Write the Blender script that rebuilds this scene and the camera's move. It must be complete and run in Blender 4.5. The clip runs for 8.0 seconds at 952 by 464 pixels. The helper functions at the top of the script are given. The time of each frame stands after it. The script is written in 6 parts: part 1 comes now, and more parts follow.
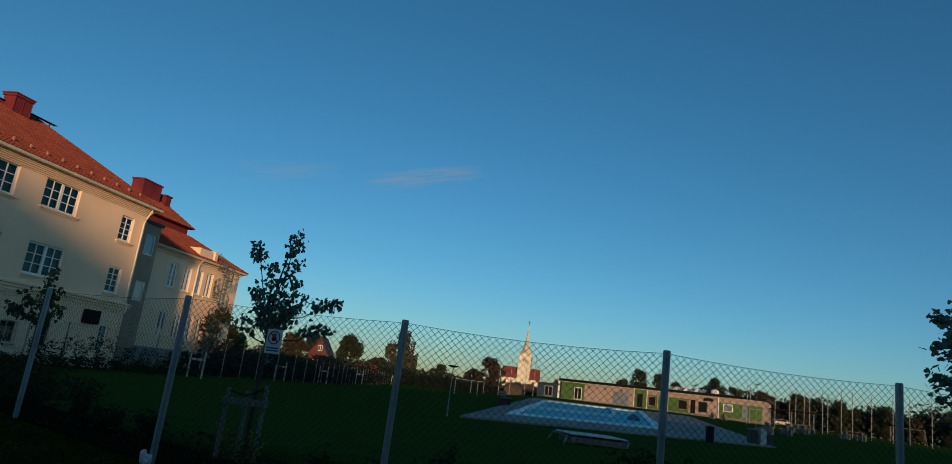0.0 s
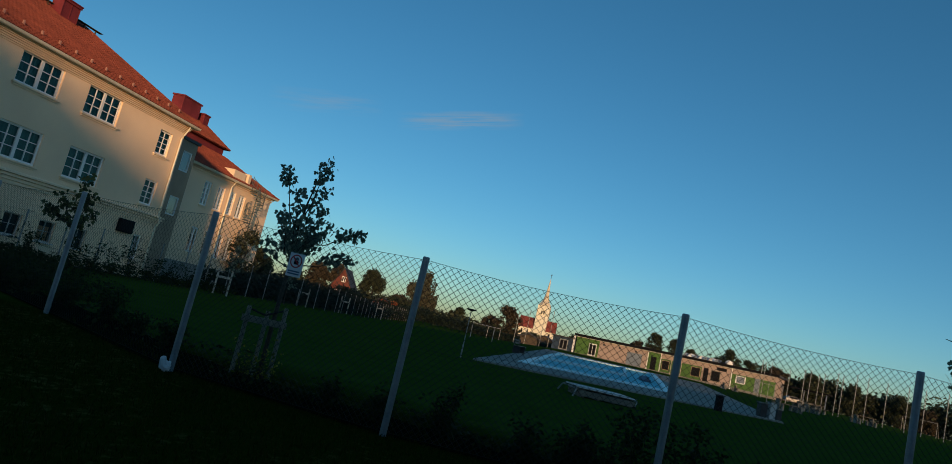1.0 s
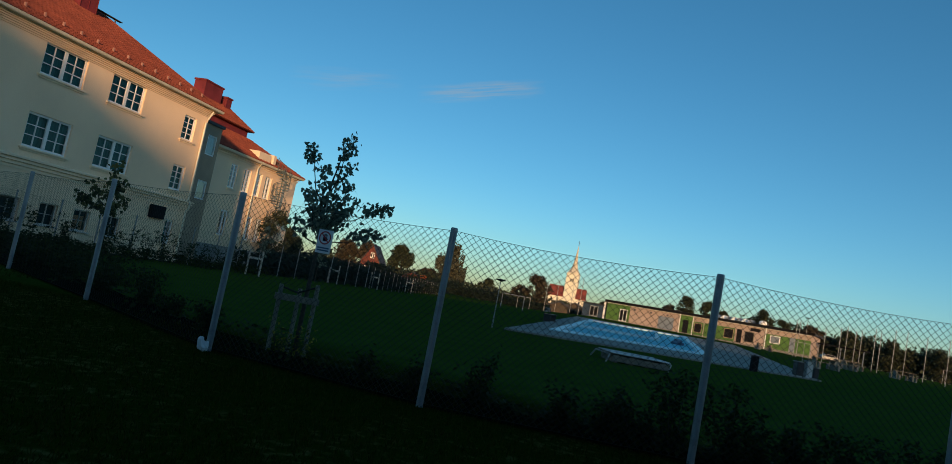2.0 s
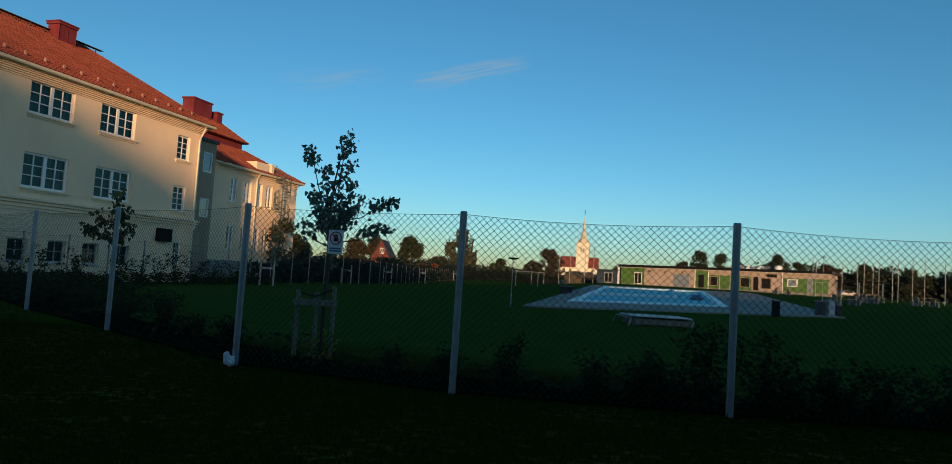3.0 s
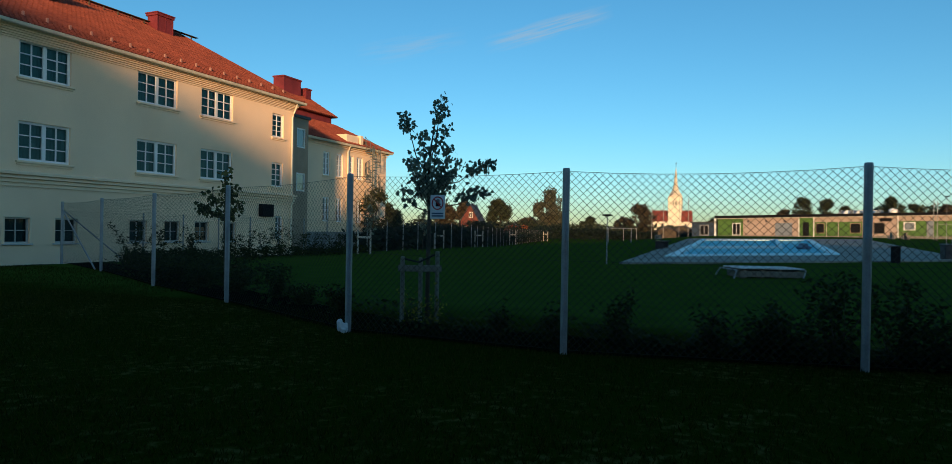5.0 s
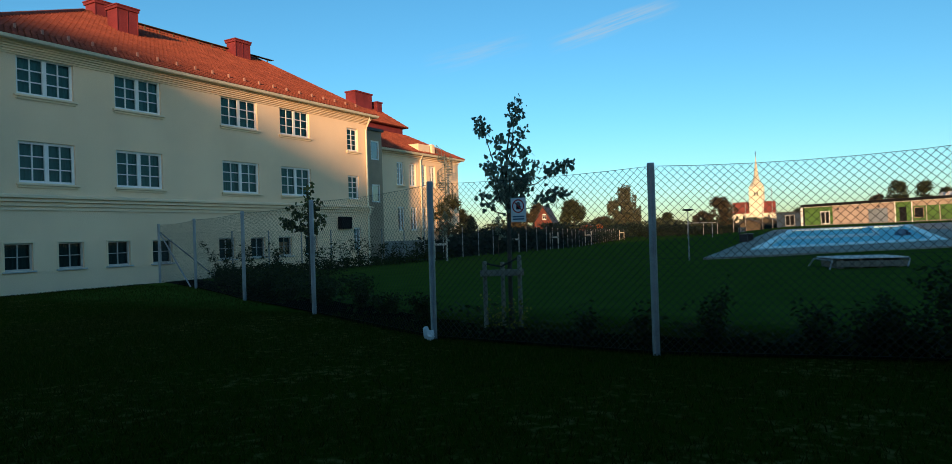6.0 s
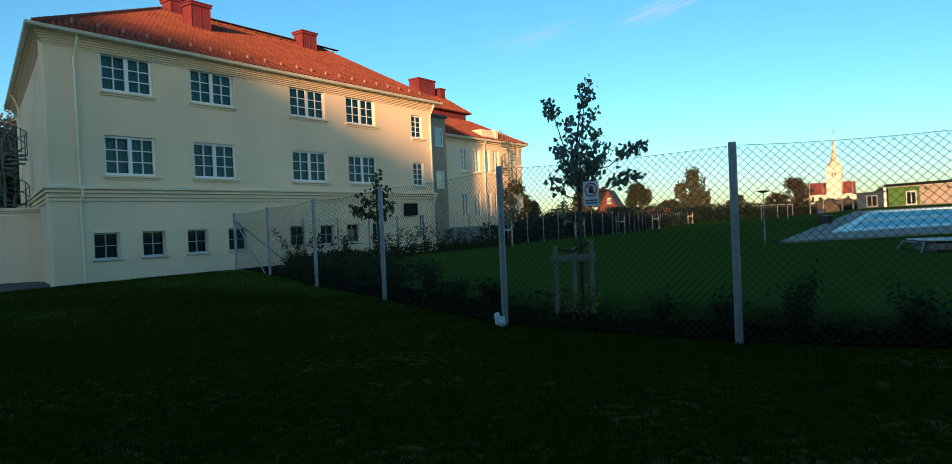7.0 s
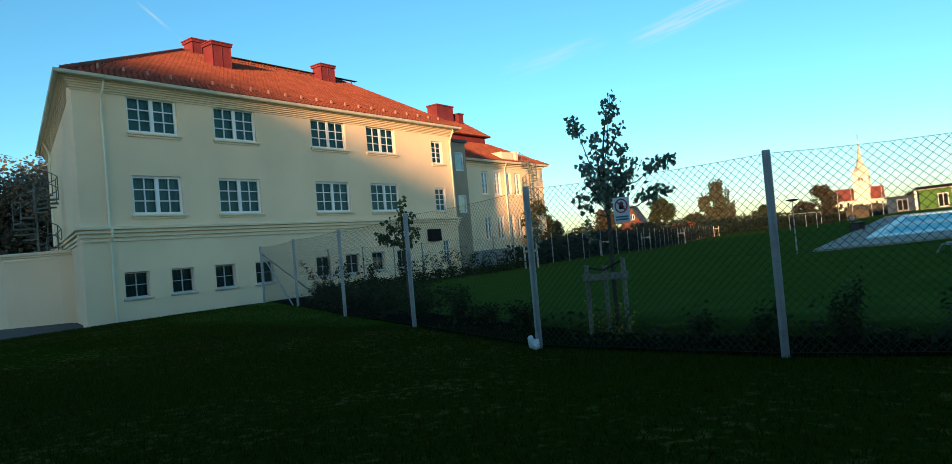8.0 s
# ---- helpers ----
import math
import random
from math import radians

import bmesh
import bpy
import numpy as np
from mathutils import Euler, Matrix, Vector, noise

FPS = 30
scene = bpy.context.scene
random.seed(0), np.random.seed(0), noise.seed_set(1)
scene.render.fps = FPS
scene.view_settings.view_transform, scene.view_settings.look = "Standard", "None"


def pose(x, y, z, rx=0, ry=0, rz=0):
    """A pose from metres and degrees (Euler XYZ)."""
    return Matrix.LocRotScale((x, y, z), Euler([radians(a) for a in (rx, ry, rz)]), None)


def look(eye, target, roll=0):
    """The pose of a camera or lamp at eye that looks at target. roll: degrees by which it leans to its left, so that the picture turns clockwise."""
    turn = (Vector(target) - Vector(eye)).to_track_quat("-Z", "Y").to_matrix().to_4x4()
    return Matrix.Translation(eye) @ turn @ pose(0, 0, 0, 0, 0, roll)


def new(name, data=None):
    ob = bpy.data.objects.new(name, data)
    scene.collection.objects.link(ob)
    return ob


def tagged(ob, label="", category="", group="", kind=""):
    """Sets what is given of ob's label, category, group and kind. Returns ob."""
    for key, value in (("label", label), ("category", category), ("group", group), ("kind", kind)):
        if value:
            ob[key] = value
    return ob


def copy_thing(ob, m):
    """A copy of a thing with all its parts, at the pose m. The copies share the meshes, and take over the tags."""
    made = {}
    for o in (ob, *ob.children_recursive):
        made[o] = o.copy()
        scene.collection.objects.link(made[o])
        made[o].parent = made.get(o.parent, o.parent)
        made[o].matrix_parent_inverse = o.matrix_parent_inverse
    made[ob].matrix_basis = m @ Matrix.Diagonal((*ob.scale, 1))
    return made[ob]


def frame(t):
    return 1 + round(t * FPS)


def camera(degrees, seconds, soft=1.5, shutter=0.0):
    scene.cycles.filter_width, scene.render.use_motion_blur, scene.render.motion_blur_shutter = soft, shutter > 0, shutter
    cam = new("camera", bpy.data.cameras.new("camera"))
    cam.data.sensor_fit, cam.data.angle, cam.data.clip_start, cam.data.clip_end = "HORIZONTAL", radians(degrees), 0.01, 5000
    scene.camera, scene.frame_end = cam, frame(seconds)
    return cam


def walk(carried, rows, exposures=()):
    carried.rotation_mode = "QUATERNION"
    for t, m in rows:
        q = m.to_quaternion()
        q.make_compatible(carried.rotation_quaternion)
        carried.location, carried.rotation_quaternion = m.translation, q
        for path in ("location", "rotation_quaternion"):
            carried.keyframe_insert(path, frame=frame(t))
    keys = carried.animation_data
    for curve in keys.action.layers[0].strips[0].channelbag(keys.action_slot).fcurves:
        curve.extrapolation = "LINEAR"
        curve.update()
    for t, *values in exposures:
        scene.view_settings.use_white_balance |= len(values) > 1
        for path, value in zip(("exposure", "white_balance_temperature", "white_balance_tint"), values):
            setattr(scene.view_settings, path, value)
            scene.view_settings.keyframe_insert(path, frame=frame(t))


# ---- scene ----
def aim(x, y, z, yaw, pitch, roll):
    """Camera pose: yaw to the left of +y, pitch up, roll as look()."""
    a, b = radians(yaw), radians(pitch)
    way = Vector((-math.sin(a) * math.cos(b), math.cos(a) * math.cos(b), math.sin(b)))
    return look((x, y, z), Vector((x, y, z)) + way, roll)


# ---- camera and walk: seconds, x, y, z, yaw, pitch, roll ----
cam = camera(70.96, 8.0, soft=0.6)
PATH = [
    (0, 24.753, -8.905, 1.389, 12.13, 12.76, 7.6),
    (0.5, 24.766, -8.855, 1.375, 13.65, 12.36, 8.5),
    (1, 24.768, -8.813, 1.362, 13.77, 7.86, 13.5),
    (1.5, 24.758, -8.777, 1.352, 14.04, 5.85, 12.2),
    (1.7, 24.751, -8.765, 1.348, 15.13, 5.25, 11.9),
    (2.8, 24.688, -8.708, 1.329, 15.11, 4.69, 6.67),
    (3, 24.672, -8.700, 1.326, 15.78, 3.44, 3.80),
    (3.5, 24.628, -8.681, 1.320, 17.06, 0.64, -1.18),
    (4, 24.578, -8.664, 1.315, 16.91, 0.97, 0.42),
    (4.5, 24.523, -8.649, 1.311, 19.68, 0.42, 1.03),
    (4.7, 24.500, -8.642, 1.310, 21.07, 0.04, 0.89),
    (5.8, 24.363, -8.607, 1.304, 28.39, 0.14, -0.34),
    (6, 24.338, -8.600, 1.304, 29.41, 0.20, -1.81),
    (6.5, 24.272, -8.581, 1.303, 32.17, -0.30, -1.35),
    (7, 24.207, -8.559, 1.303, 34.87, -0.84, -2.44),
    (7.5, 24.143, -8.532, 1.303, 36.25, -0.69, -3.24),
    (8, 24.082, -8.501, 1.304, 36.71, 1.27, -5.03),
]
EXPOSURES = [(0.0, 0.2, 7000, 6), (1.0, 0.32, 7250, 6), (1.5, 0.47, 7350, 6), (1.7, 0.56, 7350, 6), (3.0, 0.62, 7450, 6), (3.5, 0.84, 7550, 6), (4.5, 0.9, 7550, 6), (6.0, 1.18, 7700, 6), (6.5, 1.38, 7900, 6), (7.0, 1.5, 8050, 6), (7.5, 1.7, 8250, 5), (8.0, 1.72, 8400, 5)]
walk(cam, [(t, aim(*p)) for t, *p in PATH], EXPOSURES)

# ---- light: a low evening sun behind the walker, and the sky ----
SUN_WAY = Vector((0.4, -0.917, 0.0875)).normalized()
world = bpy.data.worlds.new("evening_sky")
scene.world = world
world.use_nodes = True
wt = world.node_tree
sky = wt.nodes.new("ShaderNodeTexSky")
sky.sky_type = 'NISHITA'
sky.sun_disc = False
sky.sun_elevation = math.asin(SUN_WAY.z)
sky.sun_rotation = math.atan2(SUN_WAY.x, SUN_WAY.y)
sky.air_density, sky.dust_density, sky.ozone_density = 0.77, 0.55, 3.15
hs = wt.nodes.new("ShaderNodeHueSaturation")
hs.inputs["Hue"].default_value, hs.inputs["Saturation"].default_value = 0.4925, 1.1
wt.links.new(sky.outputs["Color"], hs.inputs["Color"])
wt.links.new(hs.outputs["Color"], wt.nodes["Background"].inputs["Color"])
wt.nodes["Background"].inputs["Strength"].default_value = 0.15
sun_data = bpy.data.lights.new("sun", 'SUN')
sun_data.energy, sun_data.angle, sun_data.color = 2.7, radians(2.0), (1.0, 0.62, 0.35)
sun = new("sun", sun_data)
sun.matrix_world = look((60, -140, 60), Vector((60, -140, 60)) - SUN_WAY)


# ---- small helpers ----
def thing(name, label, category, group="", kind="", at=(0, 0, 0), turn=0.0):
    e = new(name)
    e.empty_display_size = 0.2
    e.matrix_world = pose(*at, 0, 0, turn)
    return tagged(e, label, category, group, kind)


def link(name, bm, material, parent=None, label="", smooth=False):
    me = bpy.data.meshes.new(name)
    bm.to_mesh(me)
    bm.free()
    me.materials.append(material)
    if smooth:
        me.polygons.foreach_set("use_smooth", [True] * len(me.polygons))
    ob = new(name, me)
    ob.parent = parent
    if label:
        ob["label"] = label
    return ob


part = link


def share(name, like, parent, at, turn=(0, 0, 0)):
    """Another piece on the same mesh."""
    ob = new(name, like.data)
    ob.parent = parent
    ob.matrix_basis = pose(*at, *turn)
    return ob


def raw(name, verts, faces, material, parent=None, label="", smooth=False):
    me = bpy.data.meshes.new(name)
    me.from_pydata(verts, [], faces)
    me.materials.append(material)
    if smooth:
        me.polygons.foreach_set("use_smooth", [True] * len(me.polygons))
    me.update()
    ob = new(name, me)
    ob.parent = parent
    if label:
        ob["label"] = label
    return ob


def box(bm, x0, x1, y0, y1, z0, z1, bevel=0.0):
    vs = [bm.verts.new((x, y, z)) for z in (z0, z1) for x, y in ((x0, y0), (x1, y0), (x1, y1), (x0, y1))]
    fs = [(3, 2, 1, 0), (4, 5, 6, 7), (0, 1, 5, 4), (1, 2, 6, 5), (2, 3, 7, 6), (3, 0, 4, 7)]
    faces = [bm.faces.new([vs[i] for i in f]) for f in fs]
    if bevel:
        edges = list({e for f in faces for e in f.edges})
        bmesh.ops.bevel(bm, geom=edges, offset=bevel, segments=1, affect='EDGES')
    return bm


def boxes(*rows, bevel=0.0):
    bm = bmesh.new()
    for r in rows:
        box(bm, *r, bevel=bevel)
    return bm


def prism(bm, pts, z0, z1):
    """An upright prism on a counter-clockwise outline."""
    lo = [bm.verts.new((x, y, z0)) for x, y in pts]
    hi = [bm.verts.new((x, y, z1)) for x, y in pts]
    n = len(pts)
    bm.faces.new(lo[::-1])
    bm.faces.new(hi)
    for i in range(n):
        j = (i + 1) % n
        bm.faces.new((lo[i], lo[j], hi[j], hi[i]))
    return bm


def tube(bm, points, radii, n=8, caps=True):
    """A round bar along points with a radius at each."""
    points = [Vector(p) for p in points]
    if not isinstance(radii, (list, tuple)):
        radii = [radii] * len(points)
    rings = []
    for i, p in enumerate(points):
        d = (points[min(i + 1, len(points) - 1)] - points[max(i - 1, 0)]).normalized()
        a = d.cross(Vector((0, 0, 1)) if abs(d.z) < 0.95 else Vector((1, 0, 0))).normalized()
        b = d.cross(a)
        rings.append([bm.verts.new(p + radii[i] * (math.cos(t) * a + math.sin(t) * b)) for t in (2 * math.pi * k / n for k in range(n))])
    for r0, r1 in zip(rings, rings[1:]):
        for k in range(n):
            bm.faces.new((r0[k], r0[(k + 1) % n], r1[(k + 1) % n], r1[k]))
    if caps:
        bm.faces.new(rings[0][::-1])
        bm.faces.new(rings[-1])
    return bm


# ---- materials ----
def material(name, base, rough=0.8, metal=0.0, spec=0.5, vary=(0.8, 1.2), scale=4.0, fine=40.0, bump=0.15, tint=None, random_piece=0.0, stretch=(1, 1, 1)):
    """A surface with variation at two scales, fine relief and, for pieces, a tone of their own."""
    m = bpy.data.materials.new(name)
    m.use_nodes = True
    nt = m.node_tree
    n, l = nt.nodes, nt.links
    p = n["Principled BSDF"]
    p.inputs["Roughness"].default_value = rough
    p.inputs["Metallic"].default_value = metal
    p.inputs["Specular IOR Level"].default_value = spec
    co = n.new("ShaderNodeTexCoord")
    mp = n.new("ShaderNodeMapping")
    mp.inputs["Scale"].default_value = stretch
    l.new(co.outputs["Object"], mp.inputs["Vector"])
    big, small = n.new("ShaderNodeTexNoise"), n.new("ShaderNodeTexNoise")
    big.inputs["Scale"].default_value, small.inputs["Scale"].default_value = scale, fine
    big.inputs["Detail"].default_value = small.inputs["Detail"].default_value = 4.0
    for t in (big, small):
        l.new(mp.outputs["Vector"], t.inputs["Vector"])
    add = n.new("ShaderNodeMath")
    add.operation = 'MULTIPLY_ADD'
    l.new(small.outputs["Fac"], add.inputs[0])
    add.inputs[1].default_value = 0.4
    l.new(big.outputs["Fac"], add.inputs[2])
    ramp = n.new("ShaderNodeMapRange")
    ramp.inputs["From Min"].default_value, ramp.inputs["From Max"].default_value = 0.45, 0.95
    ramp.inputs["To Min"].default_value, ramp.inputs["To Max"].default_value = vary
    l.new(add.outputs[0], ramp.inputs["Value"])
    tone = ramp.outputs["Result"]
    if random_piece:
        info = n.new("ShaderNodeObjectInfo")
        r = n.new("ShaderNodeMapRange")
        r.inputs["To Min"].default_value, r.inputs["To Max"].default_value = 1 - random_piece, 1 + random_piece
        l.new(info.outputs["Random"], r.inputs["Value"])
        mul = n.new("ShaderNodeMath")
        mul.operation = 'MULTIPLY'
        l.new(tone, mul.inputs[0])
        l.new(r.outputs["Result"], mul.inputs[1])
        tone = mul.outputs[0]
    mix = n.new("ShaderNodeMix")
    mix.data_type = 'RGBA'
    mix.inputs["A"].default_value = (*base, 1)
    mix.inputs["B"].default_value = (*(tint or base), 1)
    l.new(small.outputs["Fac"], mix.inputs["Factor"])
    sc = n.new("ShaderNodeVectorMath")
    sc.operation = 'SCALE'
    l.new(mix.outputs["Result"], sc.inputs[0])
    l.new(tone, sc.inputs["Scale"])
    l.new(sc.outputs["Vector"], p.inputs["Base Color"])
    if bump:
        b = n.new("ShaderNodeBump")
        b.inputs["Strength"].default_value = bump
        b.inputs["Distance"].default_value = 0.02
        l.new(small.outputs["Fac"], b.inputs["Height"])
        l.new(b.outputs["Normal"], p.inputs["Normal"])
    return m


def glass_material(name, tint=(0.8, 0.93, 0.96), gloss=1.33):
    m = bpy.data.materials.new(name)
    m.use_nodes = True
    nt = m.node_tree
    n, l = nt.nodes, nt.links
    n.remove(n["Principled BSDF"])
    out = n["Material Output"]
    tr, gl, fr, mx = n.new("ShaderNodeBsdfTransparent"), n.new("ShaderNodeBsdfGlossy"), n.new("ShaderNodeFresnel"), n.new("ShaderNodeMixShader")
    tr.inputs["Color"].default_value = (*tint, 1)
    gl.inputs["Roughness"].default_value = 0.02
    fr.inputs["IOR"].default_value = gloss
    l.new(fr.outputs["Fac"], mx.inputs["Fac"])
    l.new(tr.outputs["BSDF"], mx.inputs[1])
    l.new(gl.outputs["BSDF"], mx.inputs[2])
    l.new(mx.outputs["Shader"], out.inputs["Surface"])
    return m


def leaf_material(name, base, tint, rough=0.6):
    """Leaves that differ one from another."""
    m = bpy.data.materials.new(name)
    m.use_nodes = True
    n, l = m.node_tree.nodes, m.node_tree.links
    p = n["Principled BSDF"]
    p.inputs["Roughness"].default_value = rough
    p.inputs["Specular IOR Level"].default_value = 0.05
    g = n.new("ShaderNodeNewGeometry")
    mix = n.new("ShaderNodeMix")
    mix.data_type = 'RGBA'
    mix.inputs["A"].default_value, mix.inputs["B"].default_value = (*base, 1), (*tint, 1)
    l.new(g.outputs["Random Per Island"], mix.inputs["Factor"])
    l.new(mix.outputs["Result"], p.inputs["Base Color"])
    through_leaf = n.new("ShaderNodeBsdfTranslucent")
    l.new(mix.outputs["Result"], through_leaf.inputs["Color"])
    both = n.new("ShaderNodeMixShader")
    both.inputs["Fac"].default_value = 0.48
    l.new(p.outputs["BSDF"], both.inputs[1])
    l.new(through_leaf.outputs["BSDF"], both.inputs[2])
    l.new(both.outputs["Shader"], n["Material Output"].inputs["Surface"])
    return m


def lawn_material():
    """Mown grass with mottling and patches of dry straw, darkened outside the fence as painted shade."""
    m = bpy.data.materials.new("lawn")
    m.use_nodes = True
    n, l = m.node_tree.nodes, m.node_tree.links
    p = n["Principled BSDF"]
    p.inputs["Roughness"].default_value = 0.95
    p.inputs["Specular IOR Level"].default_value = 0.0
    co = n.new("ShaderNodeTexCoord")
    tex = []
    for sc, det in ((0.22, 3.0), (1.3, 5.0), (14.0, 5.0)):
        t = n.new("ShaderNodeTexNoise")
        t.inputs["Scale"].default_value, t.inputs["Detail"].default_value = sc, det
        l.new(co.outputs["Object"], t.inputs["Vector"])
        tex.append(t)
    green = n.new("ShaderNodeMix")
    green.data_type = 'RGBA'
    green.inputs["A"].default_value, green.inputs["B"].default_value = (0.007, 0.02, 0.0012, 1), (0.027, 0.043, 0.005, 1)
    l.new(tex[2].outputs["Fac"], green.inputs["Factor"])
    dry = n.new("ShaderNodeMath")
    dry.operation = 'MULTIPLY'
    l.new(tex[0].outputs["Fac"], dry.inputs[0])
    l.new(tex[1].outputs["Fac"], dry.inputs[1])
    rng = n.new("ShaderNodeMapRange")
    rng.inputs["From Min"].default_value, rng.inputs["From Max"].default_value = 0.2, 0.4
    rng.inputs["To Max"].default_value = 0.8
    speck = n.new("ShaderNodeTexNoise")
    speck.inputs["Scale"].default_value, speck.inputs["Detail"].default_value = 9.0, 8.0
    l.new(co.outputs["Object"], speck.inputs["Vector"])
    grain = n.new("ShaderNodeMapRange")
    grain.inputs["From Min"].default_value, grain.inputs["From Max"].default_value = 0.4, 0.68
    grain.inputs["To Min"].default_value, grain.inputs["To Max"].default_value = 0.35, 1.3
    l.new(speck.outputs["Fac"], grain.inputs["Value"])
    flecks = n.new("ShaderNodeMath")
    flecks.operation = 'MULTIPLY'
    l.new(dry.outputs[0], flecks.inputs[0])
    l.new(grain.outputs["Result"], flecks.inputs[1])
    l.new(flecks.outputs[0], rng.inputs["Value"])
    mix = n.new("ShaderNodeMix")
    mix.data_type = 'RGBA'
    mix.inputs["B"].default_value = (0.13, 0.095, 0.03, 1)
    l.new(rng.outputs["Result"], mix.inputs["Factor"])
    l.new(green.outputs["Result"], mix.inputs["A"])
    # inside the fence: lighter mown grass; the darker outside colour stands in for shade
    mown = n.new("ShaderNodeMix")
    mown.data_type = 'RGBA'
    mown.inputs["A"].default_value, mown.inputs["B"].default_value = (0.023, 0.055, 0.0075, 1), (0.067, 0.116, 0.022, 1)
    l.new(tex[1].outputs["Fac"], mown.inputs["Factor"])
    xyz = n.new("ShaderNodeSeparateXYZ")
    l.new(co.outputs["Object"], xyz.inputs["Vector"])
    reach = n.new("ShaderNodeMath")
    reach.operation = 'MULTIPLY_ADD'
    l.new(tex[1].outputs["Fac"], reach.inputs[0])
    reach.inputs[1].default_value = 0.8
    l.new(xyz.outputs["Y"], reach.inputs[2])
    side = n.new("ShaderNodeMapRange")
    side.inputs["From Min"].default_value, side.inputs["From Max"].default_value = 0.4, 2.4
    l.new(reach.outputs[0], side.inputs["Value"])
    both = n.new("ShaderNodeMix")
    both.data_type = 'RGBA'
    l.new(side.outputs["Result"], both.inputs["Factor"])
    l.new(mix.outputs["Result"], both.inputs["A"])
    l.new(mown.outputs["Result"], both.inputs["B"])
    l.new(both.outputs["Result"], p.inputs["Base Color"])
    b = n.new("ShaderNodeBump")
    b.inputs["Strength"].default_value, b.inputs["Distance"].default_value = 0.7, 0.03
    l.new(tex[2].outputs["Fac"], b.inputs["Height"])
    l.new(b.outputs["Normal"], p.inputs["Normal"])
    return m


STUCCO = material("cream_stucco", (0.97, 0.68, 0.45), 0.9, spec=0.2, vary=(0.88, 1.06), scale=0.35, fine=30, bump=0.35, tint=(0.98, 0.72, 0.5))
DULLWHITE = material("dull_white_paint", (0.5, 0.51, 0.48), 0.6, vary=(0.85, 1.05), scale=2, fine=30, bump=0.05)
TRIM = material("white_paint", (0.88, 0.88, 0.86), 0.5, vary=(0.92, 1.03), scale=2, fine=30, bump=0.05)
CORNICE = material("cream_moulding", (0.95, 0.72, 0.5), 0.85, spec=0.2, vary=(0.9, 1.03), scale=1.2, fine=50, bump=0.2)
TILE = material("red_clay_tile", (0.185, 0.044, 0.03), 0.8, spec=0.2, vary=(0.68, 1.18), scale=1.6, fine=9, bump=0.2, tint=(0.3, 0.078, 0.047), random_piece=0.2)
HOOK = material("weathered_red_steel", (0.42, 0.2, 0.15), 0.7, vary=(0.8, 1.15), scale=6, fine=30)
REDSHEET = material("red_painted_sheet", (0.17, 0.026, 0.034), 0.75, spec=0.2, vary=(0.7, 1.15), scale=1.2, fine=20, bump=0.05, tint=(0.22, 0.036, 0.04))
GUTTERGREY = material("cream_gutter", (0.66, 0.6, 0.46), 0.5, vary=(0.8, 1.08), scale=2, fine=20, bump=0.05)
DARKMETAL = material("dark_metal", (0.05, 0.05, 0.055), 0.5, metal=0.6, vary=(0.7, 1.2), bump=0.05)
STAIRSTEEL = material("grey_green_steel", (0.12, 0.14, 0.13), 0.7, metal=0.1, spec=0.3, vary=(0.75, 1.15), scale=6, fine=50, bump=0.05)
DULLSTEEL = material("dull_steel", (0.34, 0.35, 0.34), 0.7, metal=0.2, spec=0.3, vary=(0.75, 1.15), scale=6, fine=50, bump=0.05)
PALESTEEL = material("pale_steel", (0.55, 0.56, 0.54), 0.6, metal=0.1, vary=(0.8, 1.1), scale=6, fine=50, bump=0.05)
ZINC = material("galvanised_steel", (0.36, 0.38, 0.4), 0.5, metal=0.7, vary=(0.75, 1.15), scale=6, fine=50, bump=0.05)
WIRE = material("fence_wire", (0.05, 0.053, 0.05), 0.9, spec=0.03, vary=(0.8, 1.1), bump=0)
GUTTER = material("cream_downpipe", (0.86, 0.76, 0.58), 0.45, vary=(0.85, 1.05), scale=2, fine=20, bump=0.05)
GLASS = glass_material("window_glass")
SKYGLASS = glass_material("coated_glass", (0.5, 0.7, 0.75), 3.2)
INSIDE = material("room_plaster", (0.1, 0.14, 0.17), 0.9, vary=(0.8, 1.1), scale=0.6)
CURTAIN = material("blue_grey_curtain", (0.06, 0.2, 0.185), 0.9, spec=0.1, vary=(0.75, 1.15), scale=2, fine=12, stretch=(1, 6, 0.3))
BLIND = material("dark_green_curtain", (0.035, 0.07, 0.068), 0.9, spec=0.1, vary=(0.7, 1.2), scale=2, fine=12, stretch=(1, 6, 0.3))
BOARD = material("orange_board", (0.6, 0.29, 0.15), 0.8, vary=(0.7, 1.2))
CLADDING = material("brown_cladding", (0.4, 0.28, 0.19), 0.7, vary=(0.8, 1.15), scale=1, fine=15)
STONE = material("grey_plinth_stone", (0.3, 0.29, 0.26), 0.9, vary=(0.6, 1.2), scale=1.5, fine=10, bump=0.5)
GRASS_SOIL = lawn_material()
# Blades keep the shade-darkened tone of the lawn outside the fence.
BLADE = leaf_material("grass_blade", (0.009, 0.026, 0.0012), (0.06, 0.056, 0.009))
ASPHALT = material("asphalt", (0.06, 0.06, 0.062), 0.9, vary=(0.7, 1.2), scale=1, fine=60, bump=0.4)
GRAVEL = material("dark_gravel", (0.05, 0.048, 0.042), 0.95, spec=0.1, vary=(0.5, 1.4), scale=6, fine=45, bump=0.9)
CONCRETE = material("pale_concrete", (0.24, 0.235, 0.2), 0.9, vary=(0.75, 1.15), scale=0.8, fine=15, bump=0.3, random_piece=0.08)
POOLTILE = material("pool_blue", (0.34, 0.6, 0.65), 0.4, vary=(0.9, 1.06), scale=0.5, fine=12, bump=0.0)
